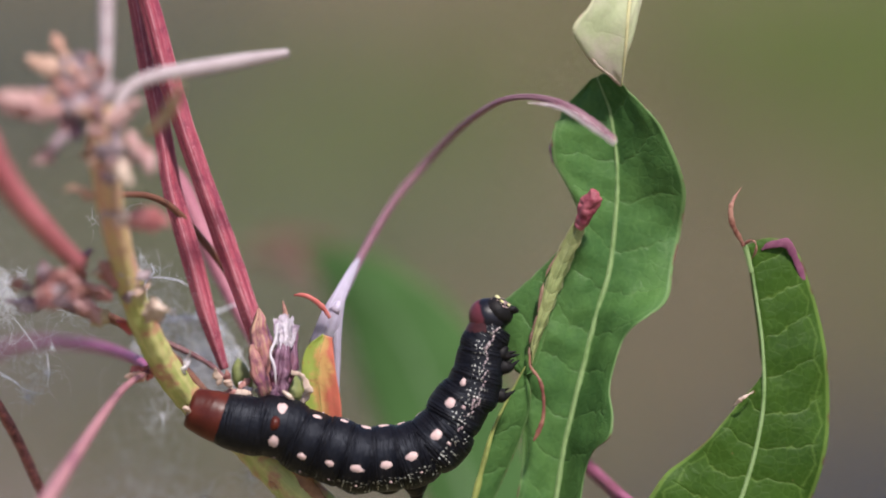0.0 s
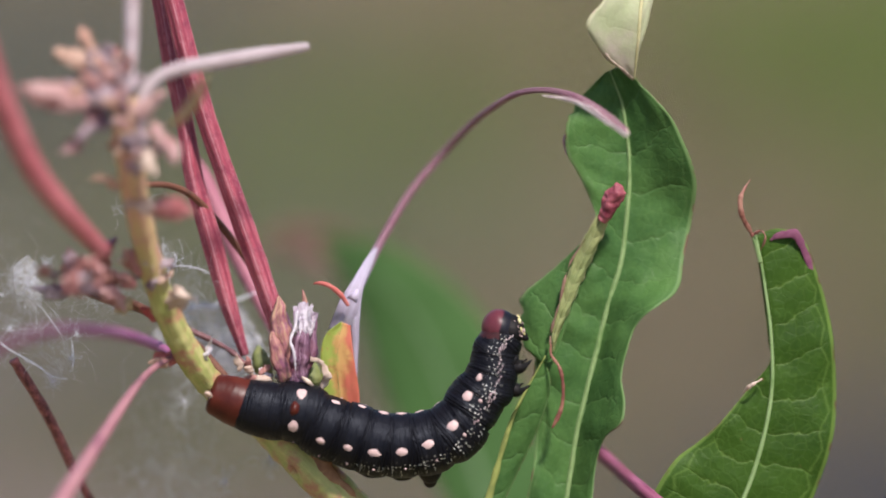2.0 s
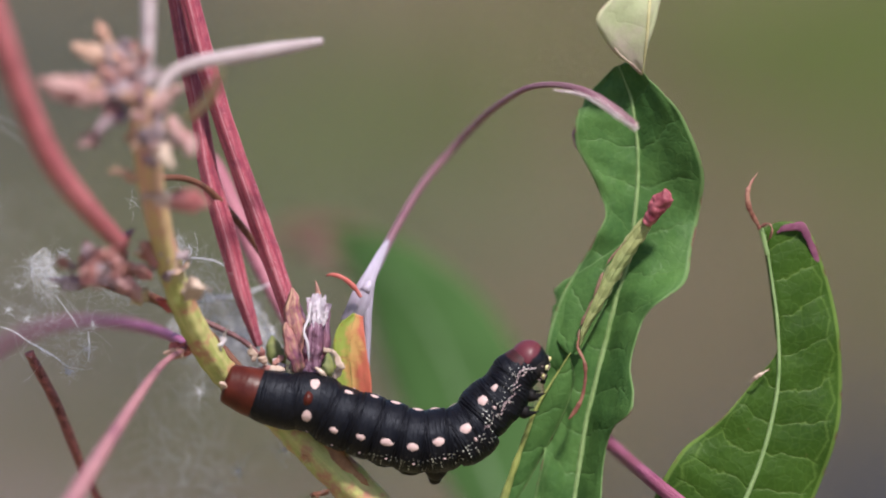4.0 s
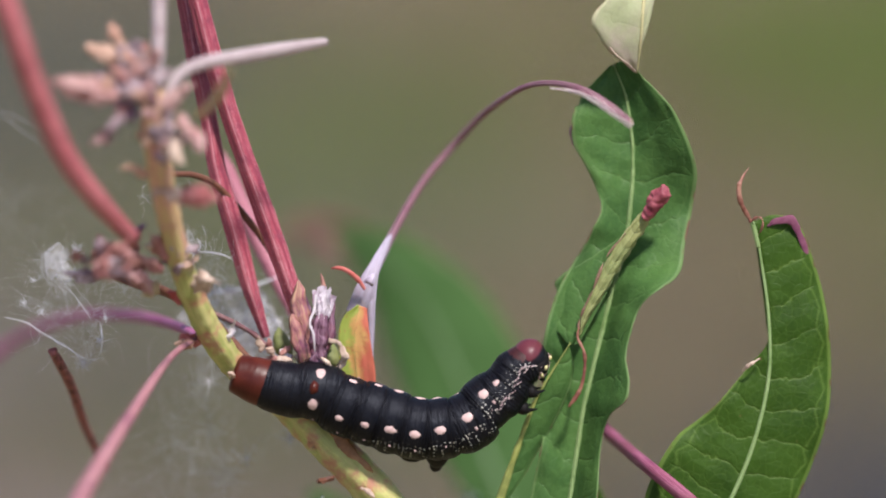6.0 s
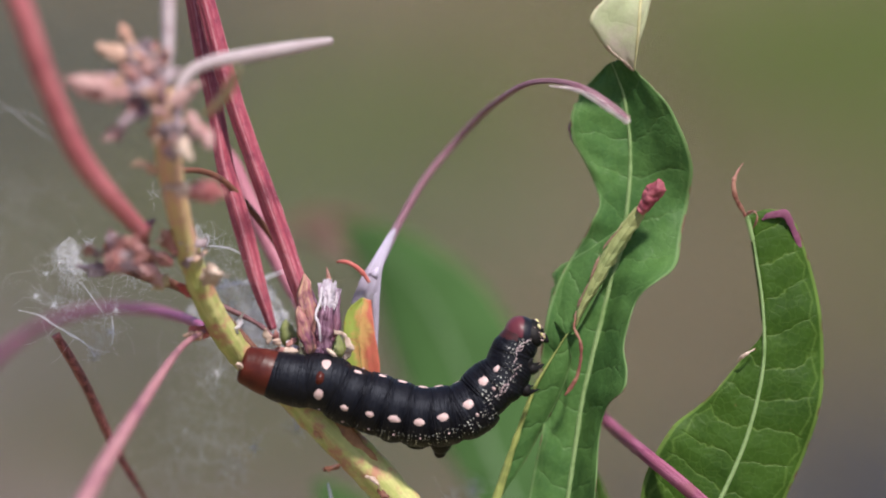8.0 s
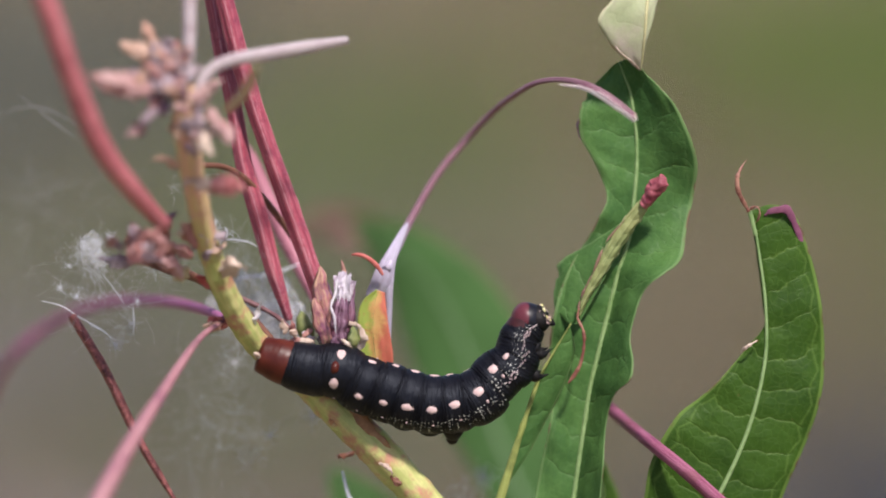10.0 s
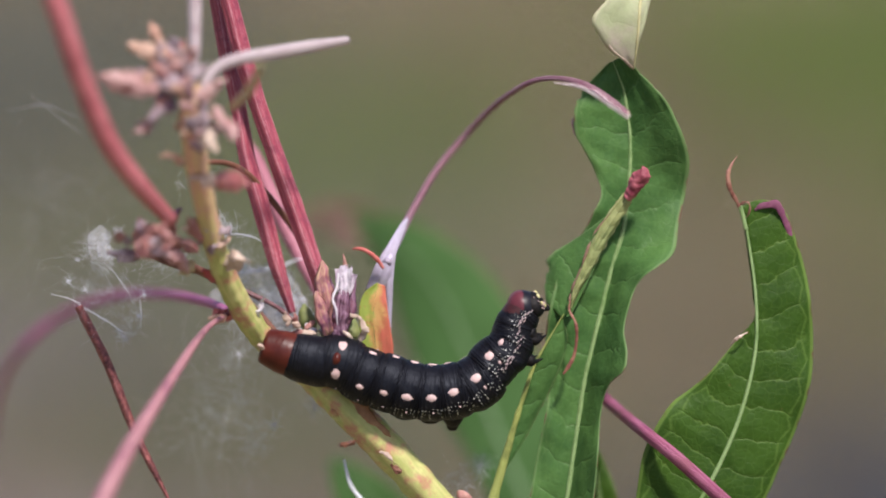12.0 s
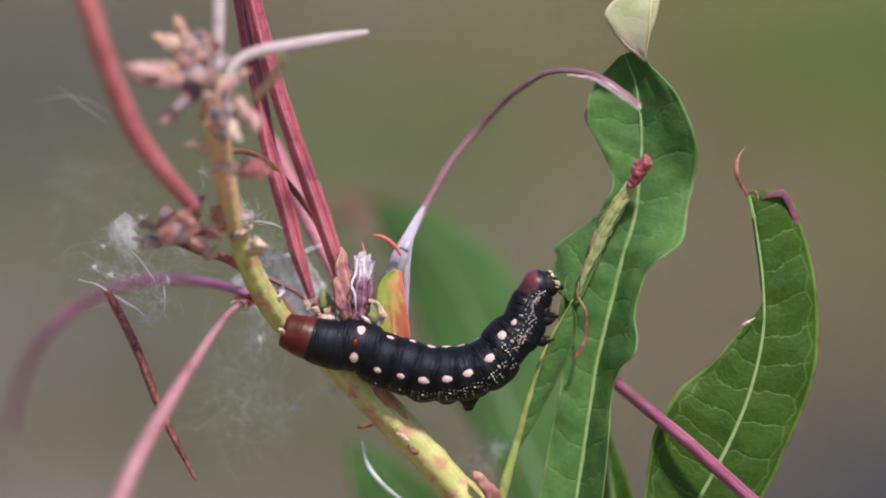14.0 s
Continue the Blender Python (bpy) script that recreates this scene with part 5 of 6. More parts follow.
def silk_veil(x, y, z, rx, ry, rz, seed, dense=0.22):
    """A crumpled, half transparent wad of matted silk."""
    m, t, p = nodes_of("matted_silk")
    co = obj_coord(t)
    col = mix_node(t, noise_node(t, 900, 4, co), (0.62, 0.63, 0.68), (0.84, 0.85, 0.89))
    t.links.new(col, p.inputs["Base Color"])
    p.inputs["Roughness"].default_value = 0.8
    clear = t.nodes.new("ShaderNodeBsdfTransparent")
    mx = t.nodes.new("ShaderNodeMixShader")
    t.links.new(span(t, noise_node(t, 1500, 5, co, 0.7), 0.34, 0.74, 0.2 * dense, dense), mx.inputs[0])
    t.links.new(clear.outputs[0], mx.inputs[1])
    t.links.new(p.outputs[0], mx.inputs[2])
    t.links.new(mx.outputs[0], t.nodes["Material Output"].inputs[0])
    bm = bmesh.new()
    bmesh.ops.create_icosphere(bm, subdivisions=5, radius=1.0)
    for v in bm.verts:
        d = v.co.normalized()
        k = 1 + 0.42 * noise.noise(d * 1.6 + Vector((seed, 0, 0))) + 0.20 * noise.noise(d * 4.5 + Vector((0, seed, 0))) + 0.08 * noise.noise(d * 11)
        v.co = Vector((x + d.x * rx * k, y + d.y * ry * k, z + d.z * rz * k))
    ob = part("silk_wad", bm, m, None)
    ob.matrix_world = PLANT
    return tagged(ob, "matted greyish wad of seed silk on a dry bud", "seed fluff", "seed fluff", "stuff")


silk_veil(-0.06670, 0.0030, 0.00440, 0.0022, 0.0014, 0.0031, 3)
silk_veil(-0.06500, 0.0034, 0.00230, 0.0016, 0.0012, 0.0016, 8)
silk_veil(-0.03500, 0.0190, -0.00600, 0.0075, 0.0030, 0.0060, 5, 0.34)
silk_veil(-0.03000, 0.0200, -0.01100, 0.0056, 0.0030, 0.0044, 12, 0.5)


def seed_star(x, y, z, size, seed):
    """A tiny seed with a knot of silk whose hairs stand out on all sides."""
    rng = np.random.default_rng(300 + seed)
    verts, faces = [], []
    for k in range(46):
        d = rng.normal(0, 1, 3) * np.array([1, 0.7, 1])
        d /= np.linalg.norm(d)
        far = size * rng.uniform(0.35, 1.0) * (0.35 if k % 2 else 1.0)
        turn = rng.normal(0, 0.35, 3)
        pts = [np.array([x, y, z]) + (d + turn * u) * far * u for u in np.linspace(0, 1, 7)]
        o = len(verts)
        for i, p in enumerate(pts):
            w = 0.000040 * (1 - 0.85 * i / 6)
            verts += [tuple(p + np.array([w, 0, 0])), tuple(p + np.array([-w * 0.5, 0, w * 0.87])), tuple(p + np.array([-w * 0.5, w * 0.5, -w * 0.87]))]
        for i in range(6):
            for j in range(3):
                faces.append((o + i * 3 + j, o + i * 3 + (j + 1) % 3, o + i * 3 + 3 + (j + 1) % 3, o + i * 3 + 3 + j))
    me = bpy.data.meshes.new("seed_star")
    me.from_pydata(verts, [], faces)
    ob = part("seed_star", me, FLUFF, None)
    ob.matrix_world = PLANT
    return tagged(ob, "small seed knot with radiating white hairs", "seed", "flying seeds", "stuff")


for k, (x, y, z, size) in enumerate([(-0.06954, 0.006, -0.00490, 0.0032), (-0.05777, 0.006, -0.00576, 0.0022), (-0.05883, 0.006, -0.01007, 0.0030), (-0.07290, 0.006, -0.00311, 0.0022),
                                     (-0.06199, 0.006, -0.01427, 0.0020), (-0.03908, 0.010, -0.01767, 0.0036), (-0.03220, 0.014, -0.03228, 0.0040), (-0.02386, 0.014, -0.02842, 0.0030), (0.00920, 0.014, -0.04041, 0.0038), (-0.07100, 0.006, 0.00109, 0.0016)]):
    seed_star(x, y, z, size, k)


def thread(pts, r, label):
    ob = part("silk_thread", tube_mesh(pts, [r * 0.5, r, r, r * 0.4], sides=6, rings=40), FLUFF, None, label)
    ob.matrix_world = PLANT
    return tagged(ob, label, "seed hair", "silk threads")


thread([(-0.04009, 0.01800, -0.00144), (-0.03606, 0.02000, -0.00108), (-0.03142, 0.02200, -0.00025), (-0.02694, 0.02200, 0.00141)], 0.00035, "thick white silk strand behind the pods")
thread([(-0.01808, 0.01100, -0.03900), (-0.01653, 0.01000, -0.04430), (-0.01299, 0.01000, -0.04850), (-0.00827, 0.01100, -0.05229)], 0.00050, "thick white silk strand below the stem")
thread([(-0.07627, 0.00600, -0.00573), (-0.07227, 0.00600, -0.00679), (-0.06923, 0.00600, -0.00879), (-0.06535, 0.00600, -0.01090), (-0.06230, 0.00600, -0.01311), (-0.05925, 0.00600, -0.01375)], 0.00012, "fine white silk strand")
thread([(-0.06800, 0.00620, -0.00920), (-0.06640, 0.00560, -0.01060), (-0.06390, 0.00640, -0.01190), (-0.06240, 0.00600, -0.01400)], 0.00009, "fine white silk strand")
for k in range(5):
    thread([(-0.05560 + k * 0.00012, -0.006, 0.00300 + k * 0.00042), (-0.05330, -0.0066, 0.00330 + k * 0.00040), (-0.05120 - k * 0.00010, -0.006, 0.00300 + k * 0.00042)], 0.00010, "fine white silk strand")
thread([(-0.06442, 0.00600, -0.00054), (-0.06187, 0.00600, -0.00401), (-0.06036, 0.00600, -0.00632)], 0.00010, "fine white silk strand")
thread([(-0.05854, 0.00500, -0.00689), (-0.05831, 0.00500, -0.00978), (-0.05853, 0.00500, -0.01233)], 0.00014, "fine white silk strand")
thread([(-0.04289, 0.00400, 0.00586), (-0.03947, 0.00500, 0.00622), (-0.03604, 0.00600, 0.00565), (-0.03431, 0.00600, 0.00473)], 0.00018, "fine white silk strand")
thread([(-0.04110, 0.00300, 0.00181), (-0.04162, 0.00400, 0.00528), (-0.04024, 0.00400, 0.00702), (-0.04070, 0.00400, 0.00875)], 0.00017, "fine white silk strand")
thread([(-0.08210, 0.02000, 0.03478), (-0.07620, 0.02000, 0.03008), (-0.07088, 0.02000, 0.02631)], 0.00003, "fine white silk strand")
thread([(-0.08785, 0.03000, 0.03161), (-0.07913, 0.02600, 0.03266), (-0.07030, 0.02000, 0.02891)], 0.00003, "fine white silk strand")

# ---- dry pod valve that swings on its silk ----
VALVE_ROWS = [(0, -0.06981, -0.01080, 25.0, 25.8), (1, -0.06891, -0.01088, 24.5, 25.8), (2, -0.06857, -0.01035, 26.1, 25.8), (3, -0.06839, -0.01054, 24.3, 25.8), (5.3, -0.06951, -0.01097, 19.8, 41.4), (5.6, -0.06737, -0.00972, 21.7, 38.7), (6, -0.06721, -0.01196, 15.8, 54.5), (6.4, -0.06824, -0.01041, 23.1, 48.7), (6.8, -0.06447, -0.01038, 18.4, 54.5), (7.2, -0.06621, -0.01053, 16.8, 53.1), (7.6, -0.06760, -0.01100, 13.6, 53.1), (8, -0.06889, -0.01051, 24.5, 31.8), (8.2, -0.07084, -0.00877, 30.3, 14.1), (10.3, -0.07021, -0.00844, 28.3, 0.0), (11.5, -0.07020, -0.00807, 25.6, 0.0), (13, -0.07181, -0.00827, 23.4, 0.0), (14, -0.06994, -0.00805, 24.6, 0.0)]

VALVE_LENGTH = 0.0427
valve = tagged(part("pod_valve", tube_mesh([(0, 0, 0), (0.0005, 0, -VALVE_LENGTH * 0.3), (-0.0002, 0, -VALVE_LENGTH * 0.65), (0.0004, 0, -VALVE_LENGTH)], [0.00082, 0.00088, 0.00090, 0.00086, 0.00078, 0.00068, 0.00030], sides=16, rings=90, ridges=3, ridge=0.16, rough=0.05, seed=6), VALVE, None),
               "dark red dry pod valve swinging on silk", "seed pod")


def valve_pose(x, z, turn, tilt):
    return PLANT @ pose(x, 0.003, z) @ pose(0, 0, 0, 0, -turn, 0) @ pose(0, 0, 0, tilt, 0, 0)


# ---- caterpillar ----
SEGMENT_ROWS = {
    "A10": [(0, -0.03033, -0.01703, -19.0), (14, -0.03033, -0.01703, -19.0)],
    "A9": [(0, -0.02481, -0.01898, -12.4), (14, -0.02481, -0.01898, -12.4)],
    "A8": [(0, -0.01876, -0.01957, -14.4), (14, -0.01876, -0.01957, -14.4)],
    "A7": [(0, -0.01370, -0.02184, -21.3), (14, -0.01370, -0.02184, -21.3)],
    "A6": [(0, -0.00920, -0.02330, -18.2), (14, -0.00920, -0.02330, -18.2)],
    "A5": [(0, -0.00505, -0.02469, -13.2), (14, -0.00505, -0.02469, -13.2)],
    "A4": [(0, -0.00038, -0.02457, 4.4), (0.5, -0.00045, -0.02459, 5.3), (1, -0.00041, -0.02449, 5.9), (1.5, -0.00042, -0.02452, 4.9), (2, -0.00059, -0.02500, 1.1), (2.5, -0.00065, -0.02553, -6.2), (3, -0.00065, -0.02576, -7.6), (5.5, -0.00064, -0.02616, -9.2), (6, -0.00074, -0.02605, -9.4), (6.5, -0.00060, -0.02604, -9.4), (7, -0.00067, -0.02595, -8.7), (7.5, -0.00060, -0.02592, -8.4), (8, -0.00058, -0.02583, -6.9), (10.5, -0.00053, -0.02551, -4.6), (11, -0.00053, -0.02533, -3.4), (11.5, -0.00060, -0.02535, -2.4), (12, -0.00049, -0.02532, -2.1), (12.5, -0.00058, -0.02519, -1.3), (13, -0.00060, -0.02506, -0.3), (13.5, -0.00067, -0.02488, 0.9), (14, -0.00058, -0.02488, 1.0)],
    "A3": [(0, 0.00409, -0.02398, 20.2), (0.5, 0.00406, -0.02383, 21.1), (1, 0.00413, -0.02371, 21.5), (1.5, 0.00413, -0.02388, 20.9), (2, 0.00410, -0.02452, 16.7), (2.5, 0.00394, -0.02566, 10.7), (3, 0.00394, -0.02589, 8.9), (5.5, 0.00377, -0.02612, 8.6), (6, 0.00384, -0.02616, 7.2), (6.5, 0.00385, -0.02616, 7.6), (7, 0.00382, -0.02605, 7.8), (7.5, 0.00392, -0.02602, 7.7), (8, 0.00383, -0.02577, 9.1), (10.5, 0.00391, -0.02541, 11.1), (11, 0.00396, -0.02522, 12.3), (11.5, 0.00393, -0.02506, 12.6), (12, 0.00391, -0.02501, 12.9), (12.5, 0.00387, -0.02488, 14.1), (13, 0.00388, -0.02473, 13.3), (13.5, 0.00386, -0.02454, 14.7), (14, 0.00380, -0.02453, 15.2)],
    "A2": [(0, 0.00889, -0.02116, 44.9), (0.5, 0.00886, -0.02099, 44.6), (1, 0.00882, -0.02084, 45.3), (1.5, 0.00884, -0.02098, 45.4), (2, 0.00893, -0.02214, 41.2), (2.5, 0.00915, -0.02368, 34.6), (3, 0.00915, -0.02423, 32.7), (5.5, 0.00892, -0.02472, 30.4), (6, 0.00914, -0.02479, 28.3), (6.5, 0.00903, -0.02476, 28.9), (7, 0.00904, -0.02462, 30.3), (7.5, 0.00899, -0.02461, 28.6), (8, 0.00895, -0.02431, 30.0), (10.5, 0.00889, -0.02367, 32.0), (11, 0.00899, -0.02324, 34.4), (11.5, 0.00883, -0.02324, 34.1), (12, 0.00882, -0.02318, 33.6), (12.5, 0.00884, -0.02283, 35.8), (13, 0.00887, -0.02282, 35.2), (13.5, 0.00871, -0.02243, 35.9), (14, 0.00869, -0.02237, 36.8)],
    "A1": [(0, 0.01230, -0.01609, 60.1), (0.5, 0.01231, -0.01598, 61.3), (1, 0.01225, -0.01582, 61.4), (1.5, 0.01227, -0.01593, 61.2), (2, 0.01254, -0.01738, 58.2), (2.5, 0.01319, -0.01946, 51.9), (3, 0.01320, -0.02004, 49.1), (5.5, 0.01269, -0.02088, 43.7), (6, 0.01292, -0.02126, 41.5), (6.5, 0.01284, -0.02119, 42.3), (7, 0.01275, -0.02083, 44.4), (7.5, 0.01285, -0.02115, 42.4), (8, 0.01266, -0.02067, 43.2), (10.5, 0.01254, -0.02003, 45.0), (11, 0.01251, -0.01937, 47.3), (11.5, 0.01234, -0.01936, 46.5), (12, 0.01237, -0.01941, 46.9), (12.5, 0.01222, -0.01885, 48.4), (13, 0.01227, -0.01881, 47.8), (13.5, 0.01210, -0.01857, 48.0), (14, 0.01208, -0.01833, 48.0)],
    "T3": [(0, 0.01485, -0.01219, 73.3), (0.5, 0.01459, -0.01201, 74.8), (1, 0.01456, -0.01177, 76.3), (1.5, 0.01458, -0.01199, 76.6), (2, 0.01497, -0.01367, 73.8), (2.5, 0.01591, -0.01597, 71.1), (3, 0.01564, -0.01711, 64.1), (5.5, 0.01530, -0.01863, 51.3), (6, 0.01556, -0.01912, 50.8), (6.5, 0.01571, -0.01868, 56.0), (7, 0.01532, -0.01848, 53.5), (7.5, 0.01575, -0.01843, 60.0), (8, 0.01561, -0.01807, 57.3), (10.5, 0.01553, -0.01701, 61.0), (11, 0.01524, -0.01648, 59.0), (11.5, 0.01516, -0.01656, 56.0), (12, 0.01520, -0.01636, 61.6), (12.5, 0.01505, -0.01583, 61.3), (13, 0.01500, -0.01605, 58.7), (13.5, 0.01477, -0.01570, 56.4), (14, 0.01493, -0.01543, 60.3)],
    "T2": [(0, 0.01555, -0.00792, 80.8), (0.5, 0.01535, -0.00771, 80.1), (1, 0.01504, -0.00764, 83.6), (1.5, 0.01499, -0.00788, 84.4), (2, 0.01537, -0.01039, 83.4), (2.5, 0.01614, -0.01296, 85.5), (3, 0.01620, -0.01451, 74.2), (5.5, 0.01645, -0.01618, 58.9), (6, 0.01662, -0.01673, 59.9), (6.5, 0.01646, -0.01582, 69.9), (7, 0.01638, -0.01591, 61.7), (7.5, 0.01617, -0.01539, 76.7), (8, 0.01618, -0.01519, 73.3), (10.5, 0.01591, -0.01393, 77.8), (11, 0.01611, -0.01336, 69.3), (11.5, 0.01615, -0.01370, 65.6), (12, 0.01565, -0.01334, 76.2), (12.5, 0.01560, -0.01267, 75.1), (13, 0.01574, -0.01311, 70.7), (13.5, 0.01586, -0.01289, 63.4), (14, 0.01557, -0.01222, 73.8)],
    "T1": [(0, 0.01643, -0.00425, 55.8), (0.5, 0.01629, -0.00401, 53.5), (1, 0.01572, -0.00407, 61.1), (1.5, 0.01562, -0.00432, 61.1), (2, 0.01598, -0.00759, 50.8), (2.5, 0.01663, -0.01039, 49.1), (3, 0.01709, -0.01241, 35.8), (5.5, 0.01790, -0.01433, 23.9), (6, 0.01799, -0.01493, 24.2), (6.5, 0.01760, -0.01352, 39.3), (7, 0.01777, -0.01394, 29.9), (7.5, 0.01706, -0.01286, 47.4), (8, 0.01718, -0.01284, 42.8), (10.5, 0.01675, -0.01136, 48.3), (11, 0.01737, -0.01083, 40.3), (11.5, 0.01750, -0.01143, 32.9), (12, 0.01655, -0.01084, 48.8), (12.5, 0.01659, -0.01005, 45.8), (13, 0.01687, -0.01071, 41.9), (13.5, 0.01729, -0.01068, 33.7), (14, 0.01663, -0.00957, 48.3)],
    "head": [(0, 0.01739, -0.00072, 48.0, 106), (0.5, 0.01730, -0.00047, 46.0, 106), (1, 0.01650, -0.00061, 52.0, 108), (1.5, 0.01634, -0.00086, 50.0, 104), (2, 0.01667, -0.00492, 14.0, 78), (2.5, 0.01725, -0.00792, 8.0, 72), (3, 0.01833, -0.01054, -10.0, 66), (5.5, 0.01981, -0.01284, -25.0, 50), (6, 0.01984, -0.01349, -25.0, 48), (6.5, 0.01928, -0.01149, 10.0, 62), (7, 0.01964, -0.01231, -2.0, 58), (7.5, 0.01851, -0.01052, 26.0, 70), (8, 0.01873, -0.01072, 20.0, 68), (10.5, 0.01816, -0.00898, 26.0, 74), (11, 0.01916, -0.00856, 20.0, 66), (11.5, 0.01935, -0.00946, -4.0, 58), (12, 0.01801, -0.00855, 30.0, 74), (12.5, 0.01814, -0.00764, 20.0, 70), (13, 0.01855, -0.00858, 12.0, 64), (13.5, 0.01922, -0.00879, 4.0, 56), (14, 0.01825, -0.00715, 30.0, 76)],
}

SEGMENT_RADIUS = {"A10": 0.00426, "A9": 0.00494, "A8": 0.00535, "A7": 0.00564, "A6": 0.00587, "A5": 0.00587, "A4": 0.00575, "A3": 0.00575, "A2": 0.00562, "A1": 0.00520, "T3": 0.00480, "T2": 0.00435, "T1": 0.00395, "head": 0.00339}
SEGMENT_ROLL = {"A10": 4, "A9": 6, "A8": 9, "A7": 18, "A6": 26, "A5": 32, "A4": 37, "A3": 46, "A2": 57, "A1": 66, "T3": 72, "T2": 76, "T1": 79, "head": 80}
SEGMENT_LENGTH = {"A10": 0.0078, "A9": 0.0104, "A8": 0.0090, "A7": 0.0082, "A6": 0.0076, "A5": 0.0074, "A4": 0.0074, "A3": 0.0076, "A2": 0.0082, "A1": 0.0080, "T3": 0.0074, "T2": 0.0066, "T1": 0.0064}
ORDER = ["A10", "A9", "A8", "A7", "A6", "A5", "A4", "A3", "A2", "A1", "T3", "T2", "T1"]


SEGMENT_SAG = {"A9": -0.0003, "A8": -0.0003, "A1": -0.0003, "T3": -0.0001, "T2": 0.0002, "T1": 0.0003, "head": -0.0005}


def segment_pose(x, z, deg, roll, sag):
    """Pose of a body segment: its x axis runs to the head in the plane of the leaf, its z axis is the back; sag lowers it towards the belly."""
    a, r = radians(deg), radians(roll)
    tx = Vector((math.cos(a), 0, math.sin(a)))
    up = Vector((-math.sin(a), 0, math.cos(a)))
    back = Vector((0, -1, 0)) * math.cos(r) + up * math.sin(r)
    side = back.cross(tx)
    m = Matrix((tx, side, back)).transposed().to_4x4()
    m.translation = Vector((x, 0.0, z)) - up * sag
    return m


def ring_mesh(length, r0, r1, r2, folds=6, depth=0.03, blunt=False):
    """One body segment: a barrel about x with fine cross folds and a pinched end on each side."""
    nx, na = 64, 44
    verts, faces = [], []
    for i in range(nx + 1):
        s = 2 * i / nx - 1
        r = r1 + (0.5 * (r2 - r1) * s if s > 0 else 0.5 * (r1 - r0) * s) * 1.1
        e = max(0.0, (abs(s) - 0.34) / 0.66) if not (blunt and s < 0) else max(0.0, (abs(s) - 0.8) / 0.2)
        r *= 1 - 0.18 * e * e * (1.4 - 0.4 * e) - (0.5 * max(0, abs(s) - 0.96) / 0.04)
        for j in range(na):
            th = 2 * math.pi * j / na
            dorsal = max(0, math.cos(th)) * 0.6 + 0.4
            bend = s * 0.5 + 0.5 + 0.02 * noise.noise(Vector((th * 0.9, r1 * 9000, s * 2)))
            fold = abs(math.sin(math.pi * folds * bend)) ** 0.6
            near_end = min(1.0, max(0.0, (abs(s) - 0.26) / 0.2))
            cut = 0.5 + 0.9 * abs(noise.noise(Vector((round(folds * bend) * 3.7, r1 * 5000, th * 0.6))))
            rr = r * (1 - depth * dorsal * near_end * cut * (1 - fold) + 0.008 * noise.noise(Vector((s * 6, math.cos(th) * 4, math.sin(th) * 4 + r1 * 9000))))
            zz = math.cos(th) * rr
            verts.append((s * length / 2, math.sin(th) * rr, zz if zz > 0 else zz * 0.94))
    for i in range(nx):
        for j in range(na):
            faces.append((i * na + j, (i + 1) * na + j, (i + 1) * na + (j + 1) % na, i * na + (j + 1) % na))
    faces += [tuple(range(na)), tuple(range(nx * na, (nx + 1) * na))[::-1]]
    me = bpy.data.meshes.new("segment")
    me.from_pydata(verts, [], faces)
    return me


def patch_mesh(r, x, angle, half_x, half_a, lift=0.00014, seed=0):
    """A small raised mark that lies on the skin at an angle from the back."""
    verts, faces, rings, na = [], [], 4, 18
    for i in range(rings + 1):
        k = i / rings
        for j in range(na):
            th = 2 * math.pi * j / na
            wob = 1 + 0.24 * noise.noise(Vector((math.cos(th) * 1.5, math.sin(th) * 1.5, seed)))
            px, pa = x + half_x * k * wob * math.cos(th), radians(angle) + half_a / r * k * wob * math.sin(th)
            rr = r * 1.0 + lift * (1.6 - k ** 2 * 2.4)
            verts.append((px, math.sin(pa) * rr, math.cos(pa) * rr))
    for i in range(rings):
        for j in range(na):
            faces.append((i * na + j, i * na + (j + 1) % na, (i + 1) * na + (j + 1) % na, (i + 1) * na + j))
    me = bpy.data.meshes.new("mark")
    me.from_pydata(verts, [], faces)
    return me


